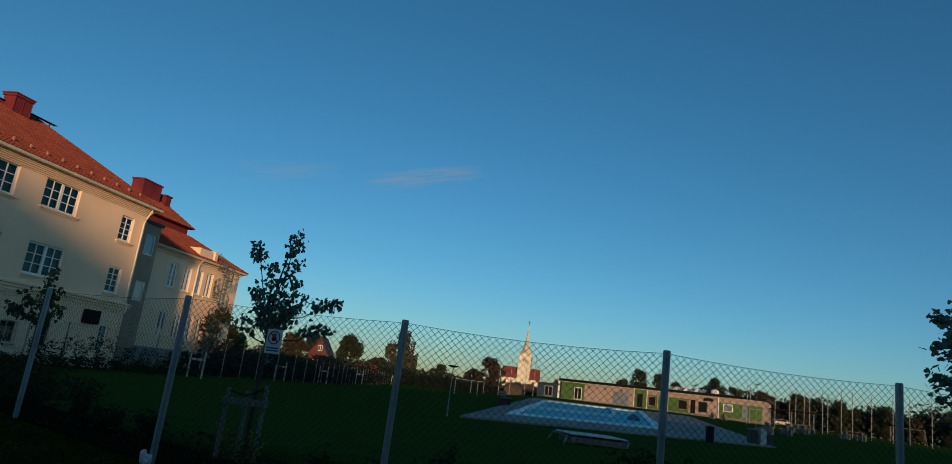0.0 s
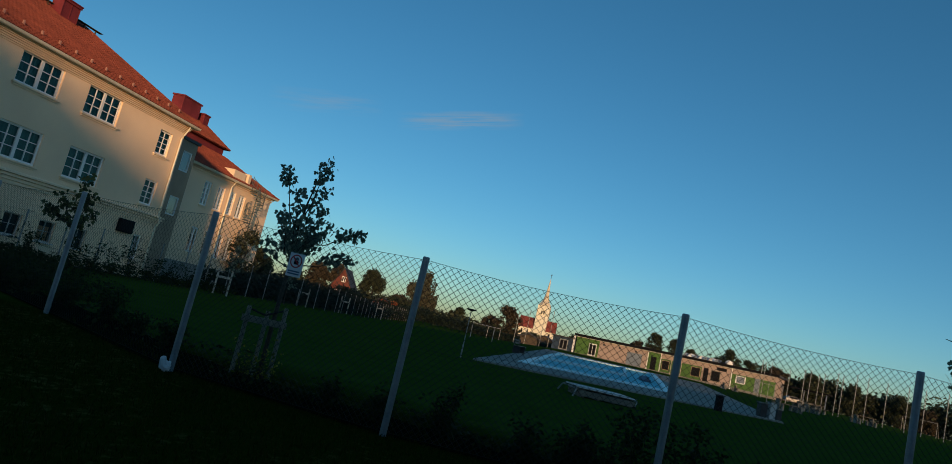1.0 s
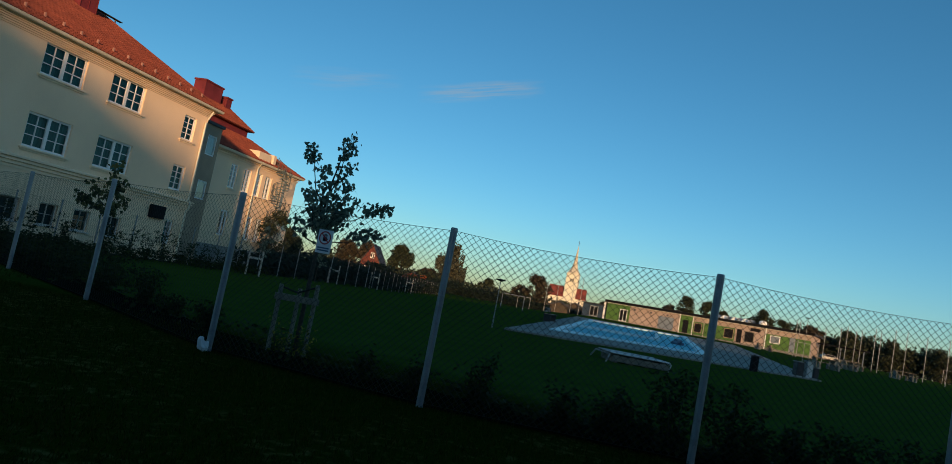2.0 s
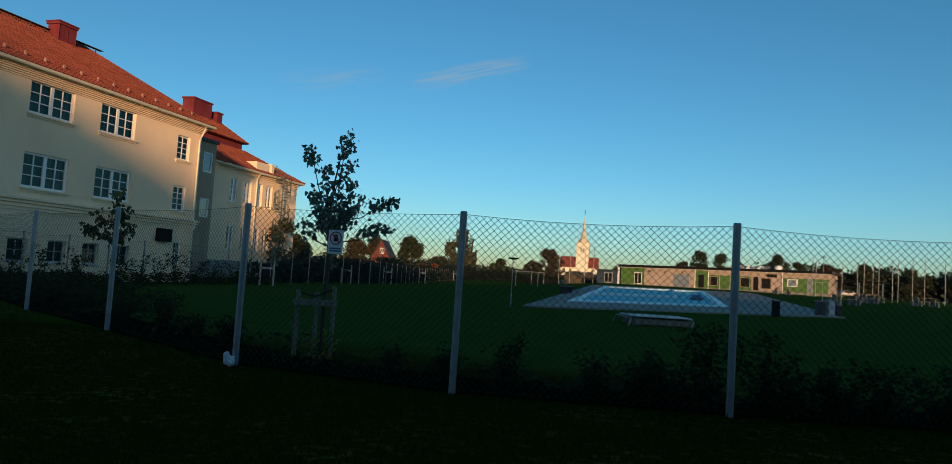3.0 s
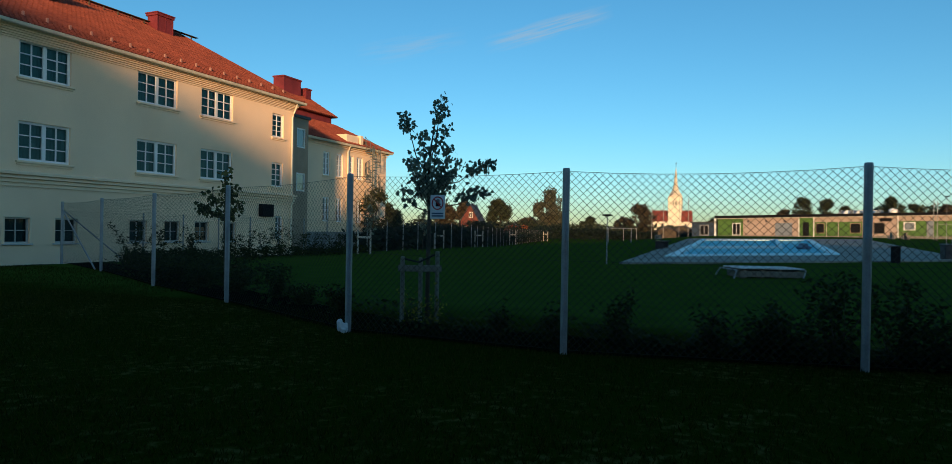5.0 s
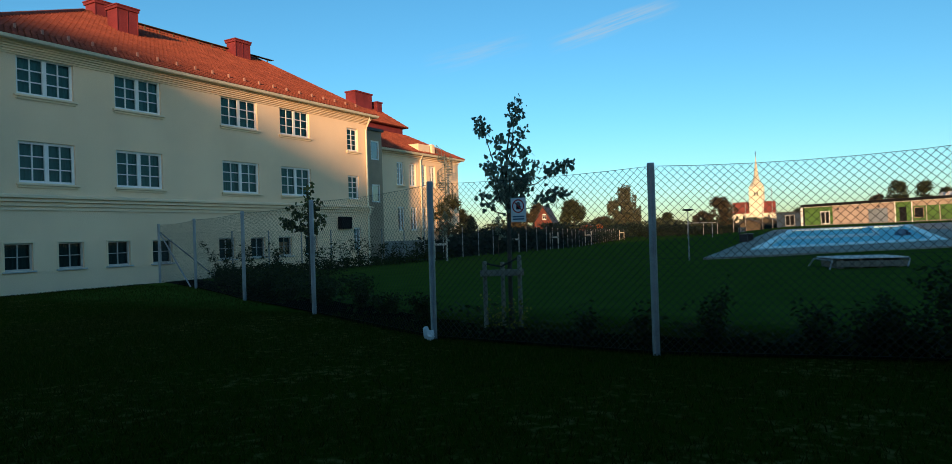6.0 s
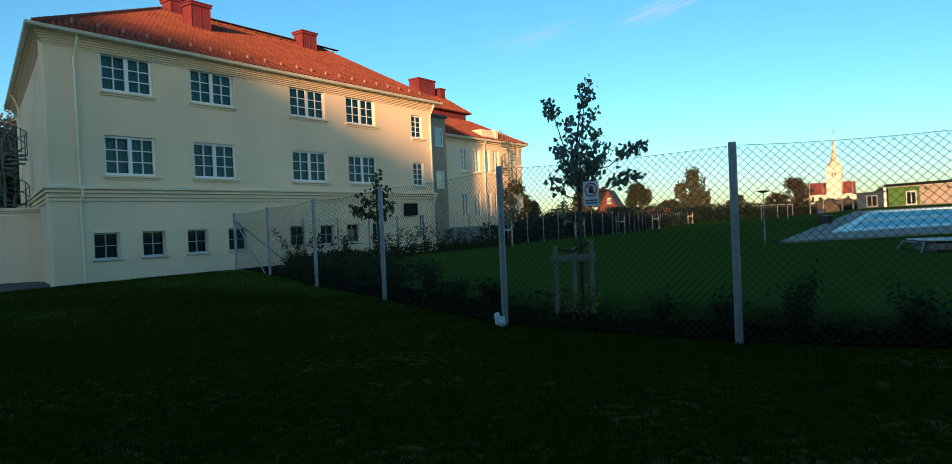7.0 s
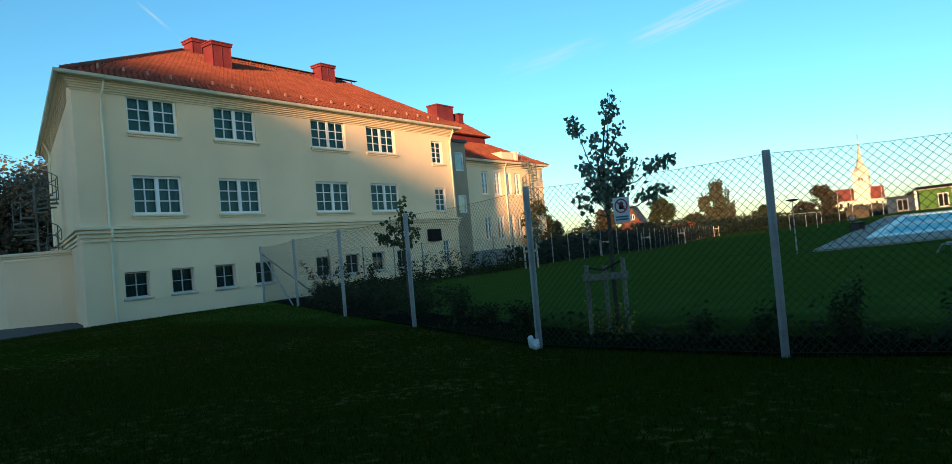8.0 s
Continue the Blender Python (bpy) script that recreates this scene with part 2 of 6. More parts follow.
WOOD = material("weathered_wood", (0.24, 0.2, 0.15), 0.85, vary=(0.6, 1.2), scale=3, fine=25, bump=0.4, stretch=(6, 6, 0.6))
STAKEWOOD = material("stake_wood", (0.27, 0.24, 0.18), 0.85, vary=(0.6, 1.2), scale=3, fine=25, bump=0.4, stretch=(6, 6, 0.6))
WOODPALE = material("pale_wood", (0.5, 0.46, 0.38), 0.85, vary=(0.7, 1.15), scale=3, fine=25, bump=0.3, stretch=(6, 6, 0.6))
PALEPAINT = material("worn_white_paint", (0.74, 0.74, 0.7), 0.8, vary=(0.6, 1.1), scale=4, fine=30, bump=0.2, stretch=(1, 6, 6))
WOODGREY = material("greyed_wood", (0.2, 0.18, 0.14), 0.85, vary=(0.6, 1.15), scale=3, fine=25, bump=0.3, stretch=(6, 6, 0.6))
BARK = material("bark", (0.09, 0.07, 0.05), 0.95, vary=(0.6, 1.2), scale=6, fine=30, bump=0.6)
PINKWALL = material("rose_render", (0.43, 0.33, 0.275), 0.9, vary=(0.85, 1.08), scale=0.5, fine=20)
GREENWALL = material("green_panel", (0.08, 0.18, 0.035), 0.6, vary=(0.8, 1.1), scale=0.6, fine=15)
# Grey end of the bath house, its shade put into the dark blue colour.
GREYSHADED = material("shaded_grey_panel", (0.03, 0.056, 0.09), 0.75, vary=(0.8, 1.15), scale=0.6, fine=15)
GREYWALL = material("blue_grey_panel", (0.2, 0.24, 0.28), 0.7, vary=(0.85, 1.1), scale=0.6, fine=15)
DARKROOF = material("roof_felt", (0.05, 0.05, 0.055), 0.8, vary=(0.7, 1.2))
CHALK = material("limewash", (0.8, 0.75, 0.6), 0.9, spec=0.2, vary=(0.88, 1.05), scale=0.3, fine=10)
CHURCHTILE = material("church_tile", (0.2, 0.044, 0.034), 0.8, vary=(0.75, 1.2), scale=0.3, fine=5)
REDBRICK = material("red_timber", (0.14, 0.038, 0.028), 0.85, vary=(0.8, 1.15), scale=0.8, fine=10, stretch=(1, 1, 0.2))
PLASTIC_WHITE = material("white_plastic", (0.8, 0.8, 0.8), 0.4, vary=(0.9, 1.05), bump=0.02)
SIGNRED = material("sign_red", (0.5, 0.02, 0.03), 0.5, vary=(0.9, 1.05), bump=0)
BLACK = material("black_paint", (0.013, 0.013, 0.014), 0.85, spec=0.15, vary=(0.8, 1.1), bump=0)
SIGNBLUE = material("sign_text", (0.05, 0.12, 0.2), 0.5, vary=(0.9, 1.05), bump=0)
RUBBER = material("black_strap", (0.02, 0.02, 0.02), 0.8, vary=(0.8, 1.2), bump=0.1)
CARPAINT = material("grey_car_paint", (0.14, 0.14, 0.15), 0.25, vary=(0.97, 1.02), bump=0)
LEAF_MAPLE = leaf_material("maple_leaf", (0.11, 0.16, 0.13), (0.27, 0.33, 0.24))
LEAF_DARK = leaf_material("shrub_leaf", (0.012, 0.027, 0.008), (0.055, 0.067, 0.02))
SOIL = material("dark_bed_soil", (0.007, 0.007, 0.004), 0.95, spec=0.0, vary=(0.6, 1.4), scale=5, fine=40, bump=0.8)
LEAF_FAR = leaf_material("tree_leaf", (0.05, 0.068, 0.04), (0.115, 0.125, 0.075))
LEAF_HEDGE = leaf_material("hedge_leaf", (0.016, 0.032, 0.022), (0.05, 0.068, 0.05))
LEAF_GARDEN = leaf_material("russet_leaf", (0.17, 0.155, 0.115), (0.36, 0.27, 0.2))
LEAF_BIRCH = leaf_material("birch_leaf", (0.08, 0.09, 0.06), (0.17, 0.165, 0.115))
LEAF_GOLD = leaf_material("golden_leaf", (0.08, 0.1, 0.012), (0.4, 0.32, 0.05))
LEAF_OLIVE = leaf_material("olive_leaf", (0.045, 0.06, 0.028), (0.2, 0.19, 0.07))
LEAF_BROWN = leaf_material("autumn_leaf", (0.075, 0.072, 0.05), (0.16, 0.125, 0.085))
LEAF_RUST = leaf_material("rust_leaf", (0.3, 0.09, 0.04), (0.45, 0.16, 0.07))


# ---- ground ----
def rise(x, y):
    """The gentle slope of the lawn up past the pool, away from the school."""
    s = min(1.0, max(0.0, (x - 3.0) / 14.0))
    f = 0.016 * (min(y, 66.0) - 12.0) + 0.004 * max(0.0, min(y, 140.0) - 66.0) + 0.012 * (min(x, 34.0) - 20.0)
    return max(0.0, f) * s * s * (3 - 2 * s)


def ground_height(x, y):
    """The lawn: level by the fence, sinking a little towards the school wall, rising past the pool."""
    s = min(1.0, max(0.0, (5.0 - x) / 5.0))
    dip = -0.28 * s * s * (3 - 2 * s)
    bumps = 0.025 * noise.noise(Vector((x * 0.35, y * 0.35, 0))) + 0.05 * noise.noise(Vector((x * 0.08, y * 0.08, 3)))
    near = 1.0 if abs(x) < 60 and abs(y) < 60 else 0.0
    return dip + bumps * near + rise(x, y)


def make_ground():
    xs = [-1500, -600, -250, -120, -70] + [-50 + 1.0 * i for i in range(101)] + [60, 80, 120, 250, 600, 1500]
    ys = [-1500, -600, -250, -120, -70] + [-40 + 1.0 * i for i in range(111)] + [80, 90, 100, 120, 140, 180, 250, 600, 1500]
    verts, faces = [], []
    for y in ys:
        for x in xs:
            verts.append((x, y, ground_height(x, y)))
    w = len(xs)
    for j in range(len(ys) - 1):
        for i in range(w - 1):
            cx, cy = (xs[i] + xs[i + 1]) / 2, (ys[j] + ys[j + 1]) / 2
            if POOL_INSIDE(cx, cy):
                continue
            faces.append((j * w + i, j * w + i + 1, (j + 1) * w + i + 1, (j + 1) * w + i))
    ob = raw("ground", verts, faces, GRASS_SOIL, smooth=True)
    return tagged(ob, "dark green mown lawn, shade painted in outside the fence", "ground", kind="structure")


# pool plan: near-left, near-right, far-right, far-left corners of the water and of the paved deck
WATER = [(20.5, 23.2), (27.9, 27.6), (28.6, 60.0), (19.4, 57.8)]
DECK = [(19.4, 17.5), (32.6, 24.6), (33.6, 65.0), (17.7, 62.2)]


def inside(poly, x, y):
    return all((b[0] - a[0]) * (y - a[1]) - (b[1] - a[1]) * (x - a[0]) > 0 for a, b in zip(poly, poly[1:] + poly[:1]))


def shrunk(poly, d):
    cx, cy = sum(p[0] for p in poly) / 4, sum(p[1] for p in poly) / 4
    return [(x + (cx - x) * d, y + (cy - y) * d) for x, y in poly]


def POOL_INSIDE(x, y):
    return inside(shrunk(DECK, 0.12), x, y)


ground = make_ground()


# ---- school building ----
def window_unit(house, at, w, h, cols, rows, casements=2, turn=0.0, sill=True, recess=0.1, label="white-painted window with small panes", glass=None, b=0.085):
    """A window: frame, panes and sill, facing +x. at: middle of its lower edge on the wall face."""
    x, y, z = at
    f = bmesh.new()
    d0, d1 = -recess - 0.06, -recess + 0.01
    box(f, d0, d1, -w / 2, w / 2, 0, b)
    box(f, d0, d1, -w / 2, w / 2, h - b, h)
    box(f, d0, d1, -w / 2, -w / 2 + b, b, h - b)
    box(f, d0, d1, w / 2 - b, w / 2, b, h - b)
    cw = w / casements
    for c in range(1, casements):
        y0 = -w / 2 + c * cw
        box(f, d0, d1 + 0.015, y0 - 0.068, y0 + 0.068, b, h - b)
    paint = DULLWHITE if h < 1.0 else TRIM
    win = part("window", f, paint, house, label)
    win.matrix_basis = pose(x, y, z, 0, 0, turn)
    opens = []
    for c in range(casements):
        bars = bmesh.new()
        y0 = -w / 2 + c * cw + (b if c == 0 else 0.068)
        y1 = -w / 2 + (c + 1) * cw - (b if c == casements - 1 else 0.068)
        pw, ph = (y1 - y0) / cols, (h - 2 * b) / rows
        g = 0.013 if h < 1.0 else 0.018
        for i in range(1, cols):
            box(bars, d0 + 0.01, d1 - 0.005, y0 + i * pw - g, y0 + i * pw + g, b, h - b)
        for j in range(1, rows):
            if cols == 1:
                part("glazing_bar", boxes((d0 + 0.012, d1 - 0.008, y0, y1, b + j * ph - 0.018, b + j * ph + 0.018)), TRIM, win)
                continue
            box(bars, d0 + 0.012, d1 - 0.008, y0, y1, b + j * ph - g, b + j * ph + g)
        if cols > 1:
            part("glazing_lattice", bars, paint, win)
        else:
            bars.free()
        opens += [(y0 + i * pw, b + j * ph, pw, ph) for i in range(cols) for j in range(rows)]
    first = None
    for y0, z0, pw, ph in opens:
        if first is None:
            first = raw("pane", [(0, 0, 0), (0, pw, 0), (0, pw, ph), (0, 0, ph)], [(0, 1, 2, 3)], glass or GLASS, win)
            first.matrix_basis = pose(d0 + 0.03, y0, z0)
        else:
            share("pane", first, win, (d0 + 0.03, y0, z0))
    if cols > 1:
        # a drawn curtain behind the glass, in soft folds
        cv, cf = [], []
        m = int(w / 0.06)
        for k in range(m + 1):
            yy = -w / 2 + w * k / m
            xx = -recess - 0.17 + 0.012 * (k % 2) + 0.008 * math.sin(k * 1.7)
            cv += [(xx, yy, 0.0), (xx, yy, h)]
            if k:
                cf.append((2 * k - 2, 2 * k, 2 * k + 1, 2 * k - 1))
        raw("curtain", cv, cf, CURTAIN if rows > 2 else BLIND, win, "drawn blue-grey curtain")
    if sill:
        if h < 1.0:
            # basement: a slightly proud plaster casing and a thin sill
            e = 0.045
            casing = boxes((-0.02, 0.025, -w / 2 - e, w / 2 + e, h - 0.005, h + e), (-0.02, 0.025, -w / 2 - e, -w / 2 + 0.005, 0.0, h - 0.006), (-0.02, 0.025, w / 2 - 0.005, w / 2 + e, 0.0, h - 0.006))
            part("casing", casing, CORNICE, win, "cream plaster casing")
            part("sill", boxes((-recess, 0.08, -w / 2 - 0.08, w / 2 + 0.08, -0.06, -0.004), bevel=0.006), PALESTEEL, win, "thin pale grey sill")
            return win
        s = boxes((-recess, 0.11, -w / 2 - 0.1, w / 2 + 0.1, -0.09, -0.012), (-0.002, 0.05, -w / 2 - 0.06, w / 2 + 0.06, -0.17, -0.092), bevel=0.008)
        part("sill", s, CORNICE, win, "moulded cream sill")
    return win


def pierced_wall(name, house, length, z0, z1, holes, depth, material, at, turn, label=""):
    """A wall along local y, facing +x, with openings (y, z, width, height) cut right through it."""
    ys = sorted({0.0, length, *(v for y, z, w, h in holes for v in (y, y + w))})
    zs = sorted({z0, z1, *(v for y, z, w, h in holes for v in (z, z + h))})
    bm = bmesh.new()
    grid = {}

    def v(x, y, z):
        k = (round(x, 4), round(y, 4), round(z, 4))
        if k not in grid:
            grid[k] = bm.verts.new(k)
        return grid[k]

    def solid(y, z):
        if not (0 < y < length and z0 < z < z1):
            return False
        return not any(a < y < a + w and b < z < b + h for a, b, w, h in holes)

    for ya, yb in zip(ys, ys[1:]):
        for za, zb in zip(zs, zs[1:]):
            ym, zm = (ya + yb) / 2, (za + zb) / 2
            if not solid(ym, zm):
                continue
            bm.faces.new((v(0, ya, za), v(0, yb, za), v(0, yb, zb), v(0, ya, zb)))
            bm.faces.new((v(-depth, ya, za), v(-depth, ya, zb), v(-depth, yb, zb), v(-depth, yb, za)))
    for ya, yb in zip(ys, ys[1:]):
        for k, z in enumerate(zs):
            up = k < len(zs) - 1 and solid((ya + yb) / 2, (z + zs[k + 1]) / 2)
            dn = k > 0 and solid((ya + yb) / 2, (z + zs[k - 1]) / 2)
            if up != dn:
                q = (v(0, ya, z), v(-depth, ya, z), v(-depth, yb, z), v(0, yb, z))
                bm.faces.new(q if dn else q[::-1])
    for za, zb in zip(zs, zs[1:]):
        for k, y in enumerate(ys):
            hi = k < len(ys) - 1 and solid((y + ys[k + 1]) / 2, (za + zb) / 2)
            lo = k > 0 and solid((y + ys[k - 1]) / 2, (za + zb) / 2)
            if hi != lo:
                q = (v(0, y, za), v(0, y, zb), v(-depth, y, zb), v(-depth, y, za))
                bm.faces.new(q if hi else q[::-1])
    bmesh.ops.recalc_face_normals(bm, faces=bm.faces[:])
    ob = part(name, bm, material, house, label)
    ob.matrix_basis = pose(*at, 0, 0, turn)
    return ob


def swept_band(name, house, path, profile, material, label=""):
    """A moulding: a profile (outwards, up) swept along an open plan path with mitred corners; the outside is on the right of the path."""
    bm = bmesh.new()
    rings = []
    n = len(path)
    for i, p in enumerate(path):
        p = Vector(p)
        a = (p - Vector(path[i - 1])).normalized() if i else None
        b = (Vector(path[i + 1]) - p).normalized() if i < n - 1 else None
        na = Vector((a.y, -a.x)) if a else None
        nb = Vector((b.y, -b.x)) if b else None
        if na and nb:
            m = (na + nb).normalized()
            m = m / max(0.3, m.dot(na))
        else:
            m = na or nb
        rings.append([bm.verts.new((p.x + m.x * o, p.y + m.y * o, z)) for o, z in profile])
    k = len(profile)
    for r0, r1 in zip(rings, rings[1:]):
        for j in range(k):
            bm.faces.new((r0[j], r1[j], r1[(j + 1) % k], r0[(j + 1) % k]))
    bm.faces.new(rings[0])
    bm.faces.new(rings[-1][::-1])
    bmesh.ops.recalc_face_normals(bm, faces=bm.faces[:])
    return part(name, bm, material, house, label)


def tiled_slope(name, house, a, b, c, d, lift=0.03, course=0.34, width=0.21, material=None, loose=0):
    """Rows of waved clay tiles over a roof face: a, b along the eave (left to right from outside), c above b, d above a; a triangle where c is d."""
    a, b, c, d = map(Vector, (a, b, c, d))
    u = (b - a).normalized()
    nrm = u.cross((d - a) if (d - a).length > 1e-6 else (c - a)).normalized()
    if nrm.z < 0:
        nrm = -nrm
    up = nrm.cross(u).normalized()
    if up.z < 0:
        up = -up
    H = (d - a).dot(up)
    rows = max(1, int(round(H / course)))
    verts, faces = [], []
    if loose:
        # the lowest courses, tile by tile
        tv, tf = [], []
        for k in range(5):
            wv = (0.075, 0.02, -0.025, 0.02, 0.075)[k]
            x = k * width / 4
            tv += [(x, 0, wv), (x, 0, wv + 0.035), (x, course * 1.12, wv)]
        for k in range(4):
            i = 3 * k
            tf += [(i, i + 3, i + 4, i + 1), (i + 1, i + 4, i + 5, i + 2)]
        first = None
        rot = Matrix((u, up, nrm)).transposed()
        for r in range(loose):
            t0 = r / rows
            la, ra = (a.lerp(d, t0) - a).dot(u), (b.lerp(c, t0) - a).dot(u)
            n = int((ra - la) / width)
            for k in range(n):
                if first is None:
                    first = ob = raw("roof_tile", tv, tf, TILE, house)
                else:
                    ob = new("roof_tile", first.data)
                    ob.parent = house
                j = 0.004 * math.sin(k * 12.9 + r * 7.7)
                ob.matrix_basis = Matrix.Translation(a + u * (la + k * width) + up * (H * t0 + j) + nrm * lift) @ rot.to_4x4()
    for r in range(loose, rows):
        t0, t1 = r / rows, min(1.0, (r + 1.12) / rows)
        for ta, tb in ((t0, t1),):
            la, ra = (a.lerp(d, ta) - a).dot(u), (b.lerp(c, ta) - a).dot(u)
            lb, rb = (a.lerp(d, tb) - a).dot(u), (b.lerp(c, tb) - a).dot(u)
            lo, hi = min(la, lb), max(ra, rb)
            k0, k1 = int(lo / width * 4) - 1, int(hi / width * 4) + 1
            base = len(verts)
            cnt = 0
            for k in range(k0, k1 + 1):
                s = k * width / 4
                wave = (0.075, 0.02, -0.025, 0.02)[k % 4]
                sa, sb = min(max(s, la), ra), min(max(s, lb), rb)
                pa = a + u * sa + up * (H * ta) + nrm * (lift + 0.035 + wave)
                pb = a + u * sb + up * (H * tb) + nrm * (lift + wave)
                pf = pa - nrm * 0.035
                verts += [tuple(pf), tuple(pa), tuple(pb)]
                cnt += 1
            for k in range(cnt - 1):
                i = base + 3 * k
                faces.append((i, i + 3, i + 4, i + 1))
                faces.append((i + 1, i + 4, i + 5, i + 2))
    ob = raw(name, verts, faces, material or TILE, house, "", smooth=False)
    ob["kind"] = "stuff"
    return ob


EAVE_A, TOP_A = 8.25, 12.55


def school():
    house = thing("school_building", "cream rendered three-storey school with red tiled hip roof", "building")
    holes, units = [], []
    y0 = 1.6
    for yc, w in ((4.38, 1.9), (7.85, 1.96), (12.85, 2.1), (16.34, 2.05)):
        for z, h in ((3.54, 1.42), (6.54, 1.34)):
            holes.append((yc - w / 2 - y0, z, w, h))
            units.append(((0, yc, z), w, h, 2, 3, 2))
    for z, h in ((3.5, 1.32), (6.2, 1.28)):
        holes.append((20.3 - y0, z, 0.94, h))
        units.append(((0, 20.77, z), 0.94, h, 2, 4, 1))
    for yc in (3.36, 5.09, 6.88, 8.71, 11.92, 13.71, 15.44, 17.25):
        holes.append((yc - 0.45 - y0, 0.55, 0.9, 0.94))
        units.append(((0, yc, 0.55), 0.9, 0.94, 2, 2, 1))
    holes.append((20.67 - y0, 0.62, 0.62, 1.28))
    units.append(((0, 20.98, 0.62), 0.62, 1.28, 2, 4, 1))
    pierced_wall("wall", house, 20.5, -0.6, EAVE_A + 0.25, holes, 0.36, STUCCO, (0, 1.6, 0), 0)
    for at, w, h, c, r, cas in units:
        window_unit(house, at, w, h, c, r, cas, sill=True, b=0.06 if h < 1.0 else 0.085)
    part("window_board", boxes((-0.24, -0.215, 15.1, 15.78, 0.58, 1.23)), BOARD, house, "orange board behind a basement window")
    # remaining walls
    bm = bmesh.new()
    prism(bm, [(0.0, 1.6), (-0.38, 2.1), (-15.3, 6.99), (-15.64, 6.72)], -0.6, EAVE_A + 0.25)
    part("end_wall", bm, STUCCO, house)
    bm = boxes((-15.64, -15.28, 7.0, 22.1, -0.6, EAVE_A + 0.25), (-15.28, -0.36, 21.74, 22.1, -0.6, EAVE_A + 0.25))
    part("back_wall", bm, STUCCO, house)
    floors = bmesh.new()
    for z0, z1 in ((-0.1, 0.0), (2.6, 2.85), (5.45, 5.7)):
        prism(floors, [(-0.38, 2.3), (-0.38, 21.7), (-15.25, 21.7), (-15.25, 7.2)], z0, z1)
    box(floors, -4.2, -4.0, 3.6, 21.7, 0.0, 8.3)
    part("floor_structure", floors, INSIDE, house)
    # mouldings: string course and eaves cornice
    path = [(-15.6, 6.7), (0.0, 1.6), (0.0, 22.1), (-1.4, 22.1)]
    swept_band("string_course", house, path, [(-0.02, 2.6), (0.05, 2.6), (0.05, 2.68), (0.004, 2.69), (0.004, 2.73), (0.09, 2.74), (0.09, 2.82), (0.03, 2.83), (0.03, 2.87), (0.15, 2.89), (0.15, 2.96), (0.06, 2.97), (0.06, 3.0), (0.2, 3.02), (0.2, 3.09), (-0.02, 3.16)], CORNICE, "moulded cream string course")
    steps = [(-0.02, 7.84)]
    for k, o in enumerate((0.035, 0.075, 0.12, 0.17, 0.22)):
        z = 7.84 + 0.075 * k
        steps += [(o, z), (o + 0.008, z + 0.01), (o + 0.008, z + 0.048), (o - 0.028, z + 0.054), (o - 0.028, z + 0.075)]
    swept_band("cornice", house, path, steps + [(-0.02, 8.225)], CORNICE, "stepped cream eaves cornice")
    swept_band("soffit", house, path, [(-0.02, 8.2), (0.34, 8.2), (0.36, 8.28), (-0.02, 8.3)], CORNICE)
    # gutter
    prof = [(0.33, 8.3), (0.36, 8.24), (0.44, 8.22), (0.5, 8.26), (0.52, 8.36), (0.49, 8.36), (0.43, 8.27), (0.37, 8.33)]
    swept_band("gutter", house, path, prof, GUTTERGREY, "pale painted half-round gutter")
    # roof
    e, z = 0.36, EAVE_A + 0.08
    A, B, C, D = (e, 1.6 - e, z), (e, 22.1 + e, z), (-15.6 - e, 22.1 + e, z), (-15.6 - e, 6.72 - e, z)
    R0, R1 = (-7.5, 10.2, TOP_A), (-7.5, 20.6, TOP_A)
    bm = bmesh.new()
    vs = [bm.verts.new(p) for p in (A, B, C, D, R0, R1)]
    for f in ((0, 1, 5, 4), (1, 2, 5), (2, 3, 4, 5), (3, 0, 4), (3, 2, 1, 0)):
        bm.faces.new([vs[i] for i in f])
    bmesh.ops.recalc_face_normals(bm, faces=bm.faces[:])
    part("roof", bm, TILE, house, "red clay tile hip roof")
    tiled_slope("roof_tiles", house, A, B, R1, R0, loose=3)
    tiled_slope("roof_tiles", house, D, A, R0, R0)
    tiled_slope("roof_tiles", house, B, C, R1, R1)
    for p, q in ((A, R0), (R0, R1), (B, R1), (D, R0), (C, R1)):
        p, q = Vector(p), Vector(q)
        bm = bmesh.new()
        cnt = max(2, int((q - p).length / 0.38))
        for i in range(cnt):
            s0, s1 = p.lerp(q, i / cnt), p.lerp(q, (i + 1.1) / cnt)
            tube(bm, [s0 + Vector((0, 0, 0.06)), s1 + Vector((0, 0, 0.09))], [0.12, 0.1], 7)
        part("ridge_tiles", bm, TILE, house)
    # snow guards and walkway along the ridge
    for i in range(22):
        t = 0.03 + 0.94 * i / 21
        p = Vector(A).lerp(Vector(B), t)
        q = p + (Vector(R0).lerp(Vector(R1), t) - p) * 0.1
        bm = boxes((q.x - 0.05, q.x + 0.04, q.y - 0.03, q.y + 0.03, q.z, q.z + 0.27))
        part("snow_guard", bm, HOOK, house)
    bm = bmesh.new()
    for i in range(13):
        y = 11.3 + i * 0.82
        box(bm, -6.9, -6.84, y, y + 0.05, TOP_A - 0.35, TOP_A - 0.041)
    box(bm, -7.0, -6.75, 11.2, 21.6, TOP_A - 0.04, TOP_A - 0.01)
    part("roof_walkway", bm, BARK, house, "brown metal walkway below the ridge")
